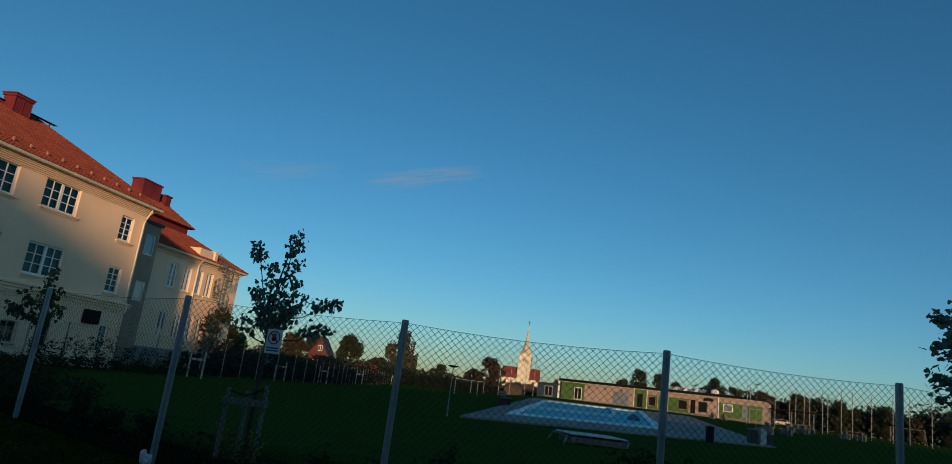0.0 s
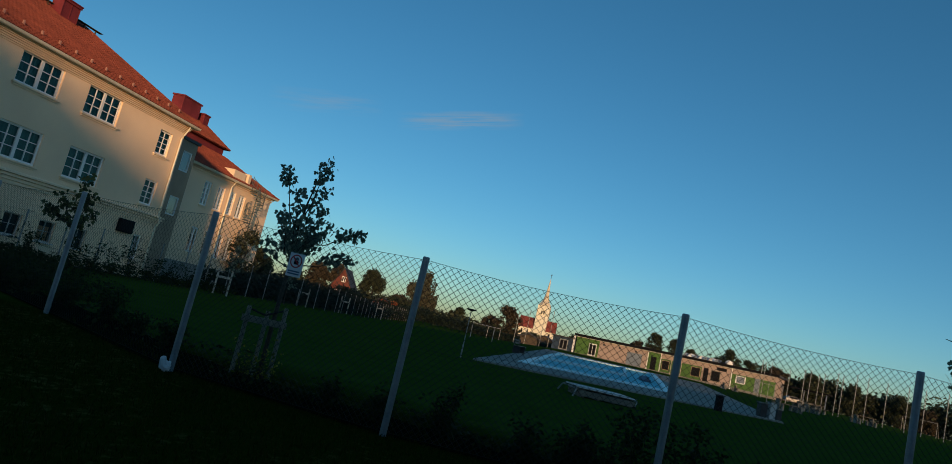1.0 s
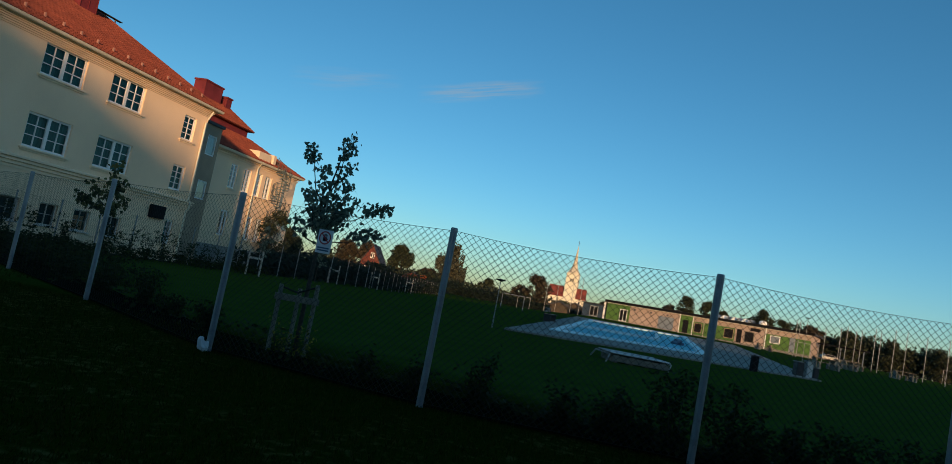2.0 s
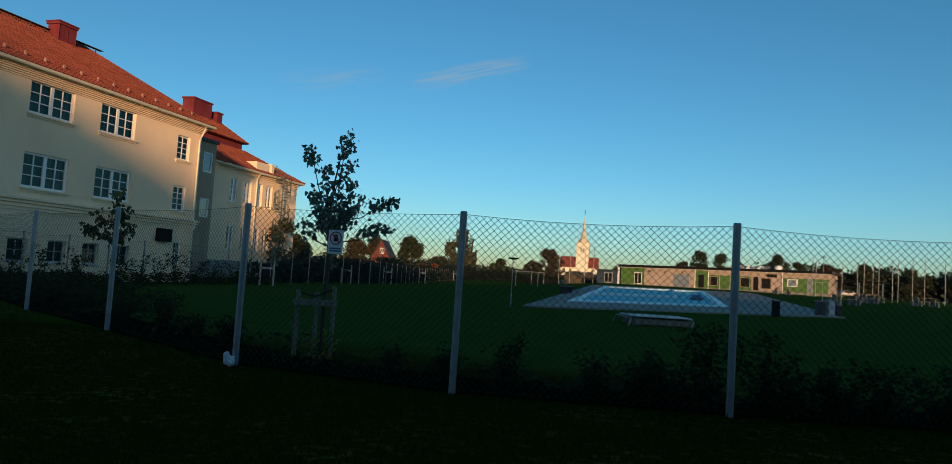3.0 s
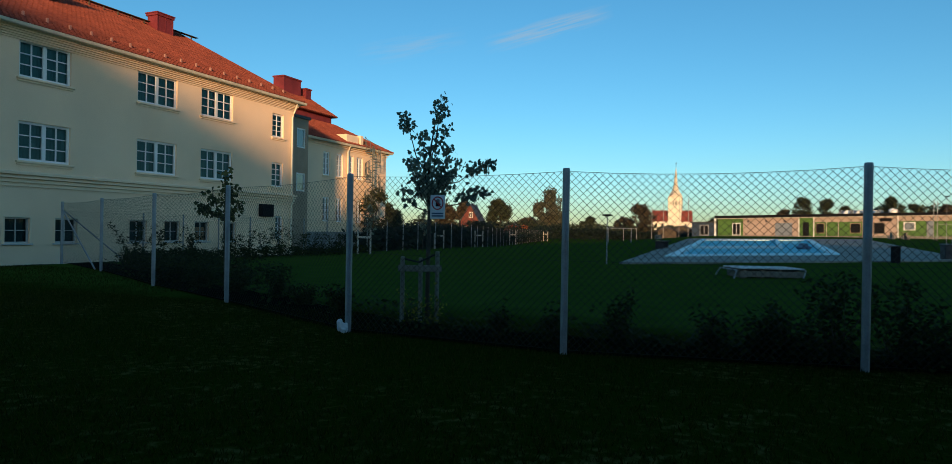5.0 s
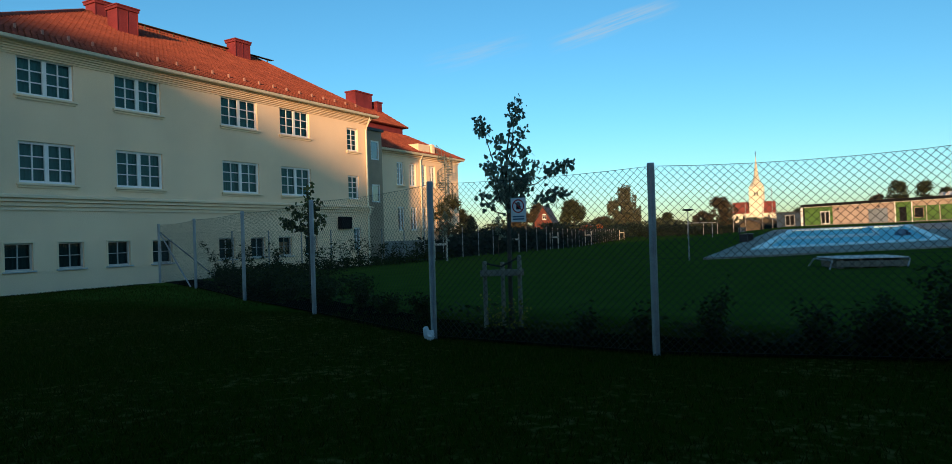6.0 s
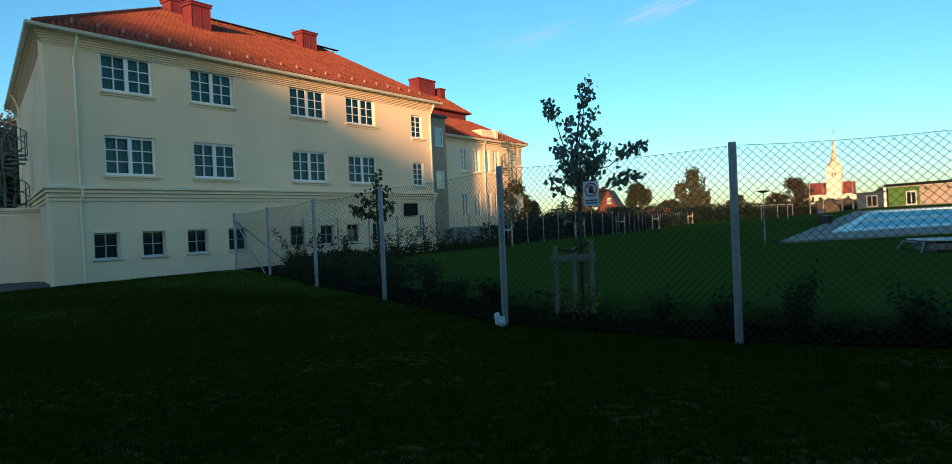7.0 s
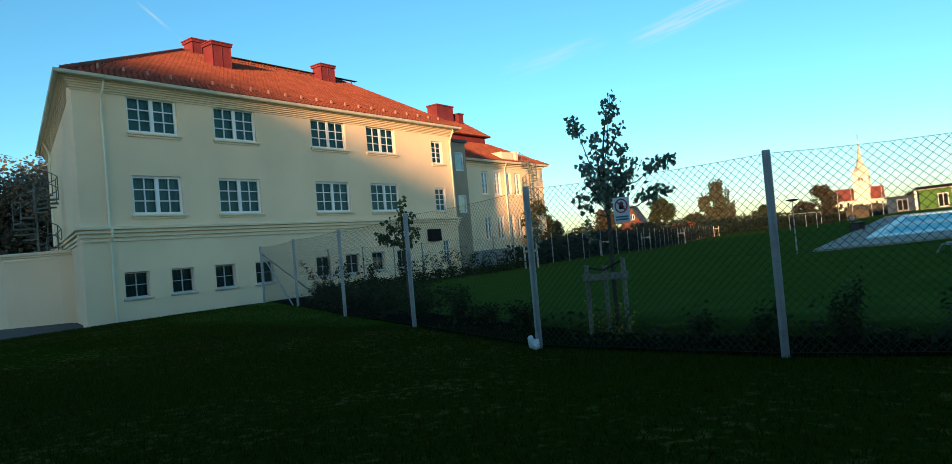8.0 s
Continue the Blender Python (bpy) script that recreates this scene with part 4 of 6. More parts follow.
    part("post", boxes((-0.75 * s, -0.35 * s, -0.08, 0.046, -0.2, 2.88)), TRIM, h, "white post")
    # a row of saw-tooth skylights and a white dome on the roof
    for k in range(7):
        x = 16.6 + 0.8 * k
        bm = bmesh.new()
        v = [bm.verts.new(p) for p in ((x, 3, 3.3), (x + 0.72, 3, 3.3), (x + 0.62, 3, 3.95), (x, 7, 3.3), (x + 0.72, 7, 3.3), (x + 0.62, 7, 3.95))]
        for f in ((0, 1, 2), (5, 4, 3), (0, 2, 5, 3), (1, 4, 5, 2), (0, 3, 4, 1)):
            bm.faces.new([v[q] for q in f])
        bmesh.ops.recalc_face_normals(bm, faces=bm.faces[:])
        part("skylight", bm, TRIM if k % 2 else GREYWALL, h, "saw-tooth roof light")
    bm = bmesh.new()
    tube(bm, [(23.7, 4, 3.3), (23.7, 4, 3.55), (23.7, 4, 3.9), (23.7, 4, 4.1)], [0.35, 0.6, 0.55, 0.2], 14)
    part("roof_dome", bm, TRIM, h, "white domed roof vent")
    part("sign_board", boxes((29.4 * s, 31.2 * s, -0.09, -0.01, 2.15, 2.6)), BLACK, h)
    for x, y, w, d, z in ((23.5, 5, 0.8, 0.8, 0.5), (26.0, 6, 2.6, 1.2, 0.4), (30.0, 5, 1.0, 1.0, 0.55), (12.0, 7, 0.9, 0.9, 0.35)):
        part("roof_vent", boxes((x * s, x * s + w, y, y + d, 3.3, 3.3 + z), bevel=0.04), DARKROOF, h, "dark roof-top ventilation unit")
    return h


bath_house()


# ---- church on the skyline ----
def church():
    c = thing("church", "whitewashed church with tall spire and red roofs", "church", at=(-24.4, 417, 3.2), turn=0)
    part("tower", boxes((-3.9, 3.9, -3.6, 3.6, -5, 21.0), bevel=0.15), CHALK, c, "white square tower")
    bm = bmesh.new()
    rings = [(4.0, 20.8), (3.2, 22.4), (2.0, 24.2), (1.15, 28.0), (0.5, 34.5), (0.08, 39.0)]
    n = 8
    prev = None
    for r, z in rings:
        ring = [bm.verts.new((r * math.cos(math.pi / 8 + 2 * math.pi * k / n) * 1.08, r * math.sin(math.pi / 8 + 2 * math.pi * k / n) * 1.08, z)) for k in range(n)]
        if prev:
            for k in range(n):
                bm.faces.new((prev[k], prev[(k + 1) % n], ring[(k + 1) % n], ring[k]))
        else:
            bm.faces.new(ring[::-1])
        prev = ring
    bm.faces.new(prev)
    part("spire", bm, SPIRE, c, "pale slender spire")
    bm = bmesh.new()
    tube(bm, [(0, 0, 38.8), (0, 0, 42.0)], 0.14, 6)
    box(bm, -0.7, 0.7, -0.08, 0.08, 40.8, 41.0)
    part("cross", bm, DARKMETAL, c)
    for x in (-1.1, 0.35):
        part("belfry_opening", boxes((x, x + 0.8, -3.66, -3.55, 15.5, 17.5)), BLACK, c)
    part("belfry_opening", boxes((3.85, 3.96, -0.5, 0.5, 15.5, 17.5)), BLACK, c)
    for x0, x1, name in ((-13.5, -3.95, "nave"), (3.95, 10.0, "chancel")):
        part(name, boxes((x0, x1, -3.2, 4.2, -5, 5.4)), CHALK, c, "whitewashed wall")
        bm = bmesh.new()
        v = [bm.verts.new(p) for p in ((x0 - 0.3, -3.7, 5.3), (x1, -3.7, 5.3), (x1, 0.5, 12.2), (x0 - 0.3, 0.5, 12.2), (x0 - 0.3, 4.7, 5.3), (x1, 4.7, 5.3))]
        for f in ((0, 1, 2, 3), (3, 2, 5, 4), (0, 3, 4), (1, 5, 2), (0, 4, 5, 1)):
            bm.faces.new([v[k] for k in f])
        bmesh.ops.recalc_face_normals(bm, faces=bm.faces[:])
        part("roof", bm, CHURCHTILE, c, "steep red tiled roof")
        for k in range(2 if name == "nave" else 1):
            part("window", boxes((x0 + 2.2 + 3.6 * k, x0 + 3.1 + 3.6 * k, -3.26, -3.15, 1.8, 4.2)), BLACK, c)


SPIRE = material("spire_shingle", (0.62, 0.55, 0.42), 0.8, vary=(0.8, 1.1), scale=0.5, fine=6)
church()


# ---- houses ----
def gable_house(name, at, turn, w, d, eave, ridge, wall_mat, roof_mat, label, windows=()):
    """Gable towards -y, width w along x, depth d along y."""
    h = thing(name, label, "house", at=at, turn=turn)
    bm = bmesh.new()
    pts = [(-w / 2, -0.4), (w / 2, -0.4), (w / 2, eave), (0, ridge), (-w / 2, eave)]
    fr = [bm.verts.new((x, 0, z)) for x, z in pts]
    bk = [bm.verts.new((x, d, z)) for x, z in pts]
    bm.faces.new(fr[::-1][::-1])
    bm.faces.new(bk[::-1])
    for i in range(5):
        j = (i + 1) % 5
        bm.faces.new((fr[j], fr[i], bk[i], bk[j]))
    bmesh.ops.recalc_face_normals(bm, faces=bm.faces[:])
    part("wall", bm, wall_mat, h)
    k = (ridge - eave) / (w / 2)
    for sgn in (-1, 1):
        bm = bmesh.new()
        o = 0.45
        a = [(sgn * (w / 2 + o), eave - o * k), (0, ridge)]
        vs = []
        for y in (-0.5, d + 0.5):
            for x, z in a:
                vs.append(bm.verts.new((x, y, z + 0.03)))
                vs.append(bm.verts.new((x, y, z + 0.23)))
        for f in ((0, 2, 6, 4), (1, 5, 7, 3), (0, 1, 3, 2), (4, 6, 7, 5), (0, 4, 5, 1), (2, 3, 7, 6)):
            bm.faces.new([vs[q] for q in f])
        bmesh.ops.recalc_face_normals(bm, faces=bm.faces[:])
        part("roof_side", bm, roof_mat, h)
    for x, z, ww, hh in windows:
        wf = part("window", boxes((x - ww / 2, x + ww / 2, -0.06, -0.004, z, z + hh)), TRIM, h)
        for q in (-0.25, 0.25):
            part("pane", boxes((x + q * ww - ww * 0.17, x + q * ww + ww * 0.17, -0.075, -0.062, z + 0.12, z + hh - 0.12)), BLACK, wf)
    return h


gable_house("red_house", (-29.3, 114.0, 0), 14, 3.8, 8, 3.0, 6.4, REDBRICK, DARKROOF, "red timber cottage with dark gable roof", ((0.2, 3.8, 0.8, 1.1), (-1.1, 0.8, 0.8, 1.3), (1.2, 0.8, 0.8, 1.3)))

gable_house("garden_shed", (-23.0, 122.0, 0), 14, 4.0, 5, 1.6, 2.6, REDBRICK, DARKROOF, "low red garden shed behind the lawn")


gable_house("garden_shed", (11.8, 92.0, rise(11.8, 92.0)), 4, 2.6, 3, 1.0, 1.5, BARK, DARKROOF, "low brown shed beyond the goal frames")
gable_house("garden_shed", (9.2, 138.0, rise(9.2, 138.0)), 0, 4.0, 5, 1.5, 2.4, BARK, DARKROOF, "brown garden house beyond the bath house")


def shade_block(at, w, d, h, top, hip, wall_mat, label, slope_right=None):
    """A plain hipped block, unseen behind the walker, added and shaped to cast the evening shade."""
    b = thing("apartment_building", label, "building", at=at)
    part("wall", boxes((0, w, 0, d, -0.5, h)), wall_mat, b)
    bm = bmesh.new()
    right = slope_right if slope_right is not None else hip
    vs = [bm.verts.new(p) for p in ((-0.4, -0.4, h), (w + 0.4, -0.4, h), (w + 0.4, d + 0.4, h), (-0.4, d + 0.4, h), (hip, d / 2, top), (w - right, d / 2, top))]
    for f in ((0, 1, 5, 4), (1, 2, 5), (2, 3, 4, 5), (3, 0, 4), (3, 2, 1, 0)):
        bm.faces.new([vs[k] for k in f])
    bmesh.ops.recalc_face_normals(bm, faces=bm.faces[:])
    part("roof", bm, TILE, b, "red tiled hip roof")
    return b


# Heights and hips are set by where the shadow edge crosses the school wall.
shade_block((-30.4, -56, 0), 64, 14, 8.0, 15.1, 8, CHALK, "unseen pale rendered block added to cast the evening shade", 9.8)
shade_block((37, -58, 0), 36, 14, 7.5, 11.5, 6, PINKWALL, "unseen rose rendered block added to cast the evening shade")
shade_block((76, -60, 0), 80, 14, 8.0, 12.6, 7, CHALK, "unseen pale rendered block added to cast the evening shade")


# ---- plants ----
LOBED = [(0.0, 0.0), (0.34, 0.05), (0.5, 0.4), (0.28, 0.45), (0.3, 0.78), (0.0, 1.0), (-0.3, 0.78), (-0.28, 0.45), (-0.5, 0.4), (-0.34, 0.05)]
OVAL = [(0.0, 0.0), (0.24, 0.35), (0.2, 0.7), (0.0, 1.0), (-0.2, 0.7), (-0.24, 0.35)]
CLUMP = [(0.0, 0.0), (0.4, 0.15), (0.55, 0.6), (0.15, 1.0), (-0.35, 0.85), (-0.5, 0.3)]


def leaf_cloud(spots, size, shape, rnd, droop=0.3):
    """One small flat leaf at each spot, turned at random."""
    verts, faces = [], []
    for p in spots:
        s = size * rnd.uniform(0.6, 1.25)
        az, tilt, roll = rnd.uniform(0, 2 * math.pi), rnd.gauss(-droop, 0.5), rnd.gauss(0, 0.6)
        m = Euler((tilt, roll, az)).to_matrix()
        i = len(verts)
        for x, y in shape:
            verts.append(tuple(Vector(p) + m @ Vector((x * s, y * s, 0.12 * s * abs(x)))))
        faces.append(tuple(range(i, i + len(shape))))
    return verts, faces


def limb(bm, rnd, start, way, length, r, bend=0.25, steps=5, n=6):
    """A tapered, slightly crooked limb; returns its points."""
    p, d = Vector(start), Vector(way).normalized()
    pts, rad = [p.copy()], [r]
    for i in range(steps):
        d = (d + Vector((rnd.gauss(0, bend), rnd.gauss(0, bend), rnd.gauss(0.06, bend * 0.5))) * 0.4).normalized()
        p = p + d * (length / steps)
        pts.append(p.copy())
        rad.append(r * (1 - 0.8 * (i + 1) / steps))
    tube(bm, pts, rad, n)
    return pts


def broad_tree(name, at, height, spread, seed, leaf_mat, label, leaf=0.5, count=2600, trunk=0.28, lift=0.3, droop=False, group=""):
    """A full-grown tree: trunk, limbs and a crown of many leaf clumps with gaps and an uneven outline."""
    rnd = random.Random(seed)
    t = thing(name, label, "tree", group, at=at)
    bm = bmesh.new()
    stem = limb(bm, rnd, (0, 0, -0.4), (0, 0, 1), height * 0.75, height * 0.028, 0.12, 6, 8)
    tips = []
    for i in range(16):
        f = rnd.uniform(lift, 1.0)
        k = min(len(stem) - 1, int(f * (len(stem) - 1)))
        az = i * 2.4 + rnd.uniform(-0.4, 0.4)
        out = spread * (1.0 - 0.55 * max(0.0, f - 0.3)) * rnd.uniform(0.55, 1.0)
        way = (math.cos(az), math.sin(az), rnd.uniform(0.25, 0.9))
        pts = limb(bm, rnd, stem[k], way, out, height * 0.01, 0.3, 4, 5)
        tips += [(q, out) for q in pts[2:]]
    tips += [(q, spread * 0.5) for q in stem[3:]]
    part("trunk", bm, BARK, t, smooth=True)
    spots = []
    blobs = [(Vector(q) + Vector((rnd.gauss(0, 0.12), rnd.gauss(0, 0.12), rnd.gauss(0.06, 0.1))) * spread, spread * rnd.uniform(0.16, 0.36)) for q, o in tips for _ in range(2)]
    for i in range(count):
        c, r = rnd.choice(blobs)
        v = Vector((rnd.gauss(0, 1), rnd.gauss(0, 1), rnd.gauss(0, 1))).normalized() * r * rnd.uniform(0.5, 1.0) ** 0.5
        if droop:
            v.z = -abs(v.z) * rnd.uniform(0.5, 2.2)
        q = c + v
        if q.z > height * 0.12:
            q.z = min(q.z, height * rnd.uniform(0.96, 1.0))
            spots.append(q)
    verts, faces = leaf_cloud(spots, leaf, CLUMP, rnd)
    crown = raw("crown", verts, faces, leaf_mat, t)
    return t


def full_tree(name, at, height, spread, seed, leaf_mat, label, leaf=0.55, count=2400, base=0.12, droop=False, group=""):
    """A dense old tree: a crown of overlapping rounded lobes on a forked trunk."""
    rnd = random.Random(seed)
    t = thing(name, label, "tree", group, at=at)
    bm = bmesh.new()
    stem = limb(bm, rnd, (0, 0, -0.4), (0, 0, 1), height * 0.7, height * 0.03, 0.1, 6, 8)
    z0, z1 = height * base, height
    lobes = []
    for i in range(22):
        f = rnd.uniform(0.0, 1.0)
        wide = spread * math.sin(math.pi * (0.2 + 0.72 * f)) ** 0.8
        az = i * 2.4 + rnd.uniform(-0.5, 0.5)
        r = spread * rnd.uniform(0.24, 0.42)
        d = max(0.0, wide - r * 0.8) * rnd.uniform(0.55, 1.0)
        z = min(z0 + (z1 - z0) * f, z1 - r * 0.8)
        lobes.append((Vector((d * math.cos(az), d * math.sin(az), z)), r))
        if i % 2 == 0:
            k = min(5, 1 + int(f * 5))
            end = lobes[-1][0]
            tube(bm, [stem[k], stem[k].lerp(end, 0.55) + Vector((0, 0, 0.04 * height)), end], [height * 0.012, height * 0.008, height * 0.002], 5)
    part("trunk", bm, BARK, t, smooth=True)
    spots = []
    for i in range(count):
        c, r = rnd.choice(lobes)
        v = Vector((rnd.gauss(0, 1), rnd.gauss(0, 1), rnd.gauss(0, 1))).normalized() * r * rnd.uniform(0.35, 1.0) ** 0.4
        v.z *= 0.85
        if droop:
            # twigs hanging in strands
            a = rnd.randrange(14) * 0.45
            v = Vector((r * 0.8 * math.cos(a) + rnd.gauss(0, 0.1), r * 0.8 * math.sin(a) + rnd.gauss(0, 0.1), r * 0.5 - r * rnd.uniform(0.0, 2.4)))
        q = c + v
        if q.z > 0.4:
            spots.append(q)
    for i in range(count // 12):
        c, r = rnd.choice(lobes)
        v = Vector((rnd.gauss(0, 1), rnd.gauss(0, 1), abs(rnd.gauss(0, 1)))).normalized() * r * rnd.uniform(1.0, 1.25)
        spots.append(c + v)
    verts, faces = leaf_cloud(spots, leaf, CLUMP, rnd, 1.0 if droop else 0.3)
    raw("crown", verts, faces, leaf_mat, t)
    return t


# trees on the skyline: x, y, height, spread, seed, material, weeping
TREES_BY_LAWN = [
    (-32.7, 138.7, 8.7, 3.6, 3, LEAF_FAR, False), (-22.9, 147.7, 11.8, 4.0, 5, LEAF_BIRCH, True), (-2.5, 155.3, 8.1, 4.2, 7, LEAF_BROWN, False), (-7.4, 160.0, 5.0, 3.0, 8, LEAF_BROWN, False),
    (-14.4, 153.0, 4.9, 2.4, 9, LEAF_FAR, False), (-29.6, 152.0, 4.6, 3.2, 11, LEAF_BROWN, False), (-46.2, 110.1, 6.6, 3.6, 13, LEAF_FAR, False), (-37.6, 120.0, 6.6, 3.2, 14, LEAF_BROWN, False), (-32.6, 119.0, 7.2, 2.5, 16, LEAF_BROWN, False),
]
TREES_BEYOND_POOL = [
    (34.9, 198.7, 12.0, 3.3, 15, LEAF_FAR, False), (40.8, 198.4, 11.6, 3.1, 17, LEAF_FAR, False), (30.2, 200.0, 8.6, 3.2, 19, LEAF_BROWN, False), (45.5, 200.0, 9.4, 2.4, 21, LEAF_FAR, False),
    (55.8, 196.6, 10.6, 3.6, 23, LEAF_FAR, False), (61.0, 196.0, 8.6, 3.2, 25, LEAF_FAR, False), (68.5, 197.0, 8.4, 3.4, 27, LEAF_BROWN, False), (77.0, 193.0, 8.8, 3.6, 29, LEAF_FAR, False), (86.0, 188.0, 8.0, 3.6, 31, LEAF_FAR, False),
    (96.0, 183.0, 8.2, 3.8, 33, LEAF_FAR, False), (19.5, 211.0, 5.6, 4.2, 35, LEAF_FAR, False), (11.2, 214.0, 6.2, 4.6, 37, LEAF_FAR, False), (-55.6, 123.6, 6.4, 4.8, 41, LEAF_FAR, False), (108.0, 176.0, 8.2, 4.2, 43, LEAF_FAR, False),
]
for x, y, h, s, seed, mt, dr in TREES_BY_LAWN + TREES_BEYOND_POOL:
    full_tree("skyline_tree", (x, y, rise(x, y) if x > 50 else 0), h, s, seed, mt, "weeping birch on the skyline" if dr else ("browning broad-leaved tree on the skyline" if mt is LEAF_BROWN else "broad-leaved tree on the skyline"), droop=dr, count=9000 if dr else 5200, leaf=0.36, group="trees on the skyline")
full_tree("garden_bush", (-17.2, 111.6, 0), 2.3, 1.2, 91, LEAF_RUST, "rust-red autumn bush behind the lawn", count=700, leaf=0.3, base=0.1)
rnd = random.Random(88)
for k in range(14):
    x = 54 + 4.6 * k + rnd.uniform(-1.5, 1.5)
    y = 203 - 0.42 * (x - 56) + rnd.uniform(-4, 6)
    full_tree("skyline_tree", (x, y, rise(x, y)), rnd.uniform(5.4, 8.0), rnd.uniform(2.0, 3.2), 500 + k, LEAF_BROWN if k % 3 == 1 else LEAF_FAR, "low bushy tree on the skyline", count=1600, leaf=0.48, base=0.05, group="trees on the skyline")
broad_tree("garden_tree", (-28.6, 11.6, -0.2), 12.0, 5.2, 51, LEAF_GARDEN, "browning tree behind the annex", leaf=0.21, count=30000, lift=0.2)
broad_tree("garden_tree", (-30.0, 6.6, -0.2), 11.0, 5.4, 52, LEAF_GARDEN, "browning tree behind the annex", leaf=0.21, count=30000, lift=0.2)


def far_hedge(pts, h, depth, seed, label, mat=LEAF_FAR, leaf=0.5, per=26, least=0.25):
    """A belt of shrubs and low trees, too far to tell apart."""
    rnd = random.Random(seed)
    spots = []
    for (x0, y0), (x1, y1) in zip(pts, pts[1:]):
        L = math.dist((x0, y0), (x1, y1))
        for i in range(int(L * per)):
            t = rnd.random()
            x, y = x0 + (x1 - x0) * t, y0 + (y1 - y0) * t
            top = h * (0.55 + 0.5 * noise.noise(Vector((x * 0.13, y * 0.13, seed))) + 0.25 * noise.noise(Vector((x * 0.5, y * 0.5, seed))))
            spots.append((x + rnd.gauss(0, depth), y + rnd.gauss(0, depth), rise(x, y) + rnd.uniform(0.0, 1.0) ** 0.8 * max(least * h, top)))
    verts, faces = leaf_cloud(spots, leaf, CLUMP, rnd)
    return tagged(raw("far_shrubs", verts, faces, mat), label, "shrubs", kind="stuff")


far_hedge([(-71, 116), (-49, 119), (-23, 136), (-3, 155), (13.4, 167.5)], 4.6, 1.6, 2, "dark belt of shrubs behind the lawn", leaf=0.6, per=110)
far_hedge([(9, 195), (53, 206)], 7.4, 2.0, 4, "dark belt of trees on the horizon", leaf=0.7, per=120, least=0.4)
far_hedge([(56, 206), (94, 190), (150, 160)], 12.5, 2.4, 5, "dark belt of trees on the horizon", leaf=0.7, per=260, least=0.5)
far_hedge([(2.8, 25.2), (2.4, 32.9), (1.0, 43.7), (-1.7, 57.1), (-6.8, 83.0), (-10.5, 103.3), (1.3, 125.3), (12.6, 130.7)], 2.6, 0.8, 6, "dark shrubs along the far fence", mat=LEAF_HEDGE, leaf=0.26, per=230)


def sapling(at, height, seed, leaf, count, label, name="young_tree", lean=(0, 0), shape=LOBED, mat=None, limbs=9, spread=0.8, low=0.35):
    rnd = random.Random(seed)
    t = thing(name, label, "tree", at=at)
    bm = bmesh.new()
    stem = limb(bm, rnd, (0, 0, -0.2), (lean[0], lean[1], 1), height * 0.92, height * 0.011, 0.1, 8, 8)
    spots = []
    for i in range(limbs):
        f = low + (0.95 - low) * (i + rnd.random()) / limbs
        k = min(len(stem) - 2, int(f * (len(stem) - 1)))
        q = stem[k].lerp(stem[k + 1], f * (len(stem) - 1) - k)
        az = i * 2.4 + rnd.uniform(-0.6, 0.6)
        ln = spread * rnd.uniform(0.5, 1.1) * (1.1 - 0.5 * f)
        pts = limb(bm, rnd, q, (math.cos(az), math.sin(az), rnd.uniform(0.4, 1.1)), ln, height * 0.004, 0.25, 5, 5)
        for j in range(count // limbs):
            p = pts[rnd.choice((1, 2, 3, 4, 5))]
            spots.append(p + Vector((rnd.gauss(0, 0.07), rnd.gauss(0, 0.07), rnd.gauss(-0.02, 0.07))))
    for j in range(count // 5):
        p = stem[rnd.randint(4, 8)]
        spots.append(p + Vector((rnd.gauss(0, 0.08), rnd.gauss(0, 0.08), rnd.gauss(0.02, 0.12))))
    part("trunk", bm, BARK, t, smooth=True)
    verts, faces = leaf_cloud(spots, leaf, shape, rnd, 0.5)
    raw("crown", verts, faces, mat or LEAF_MAPLE, t)
    return t


def tree_stakes(at, turn, label="weathered timber tree stakes with cross rail"):
    s = thing("tree_stakes", label, "tree support", "tree supports", at=at, turn=turn)
    for x, y, h in ((-0.24, 0.0, 0.93), (0.24, 0.03, 1.0), (0.0, 0.3, 0.9)):
        bm = bmesh.new()
        tube(bm, [(x, y, -0.3), (x, y, h - 0.02), (x, y, h)], [0.032, 0.032, 0.026], 10)
        part("stake", bm, STAKEWOOD, s)
    part("cross_rail", boxes((-0.3, 0.3, -0.055, -0.034, 0.72, 0.81), bevel=0.004), STAKEWOOD, s)
    bm = bmesh.new()
    tube(bm, [(-0.24, 0.02, 0.9), (-0.1, 0.1, 0.86), (0.0, 0.14, 0.84)], 0.014, 6)
    tube(bm, [(0.24, 0.03, 0.97), (0.1, 0.1, 0.9), (0.0, 0.14, 0.85)], 0.014, 6)
    part("strap", bm, RUBBER, s, "black rubber tie")
    return s


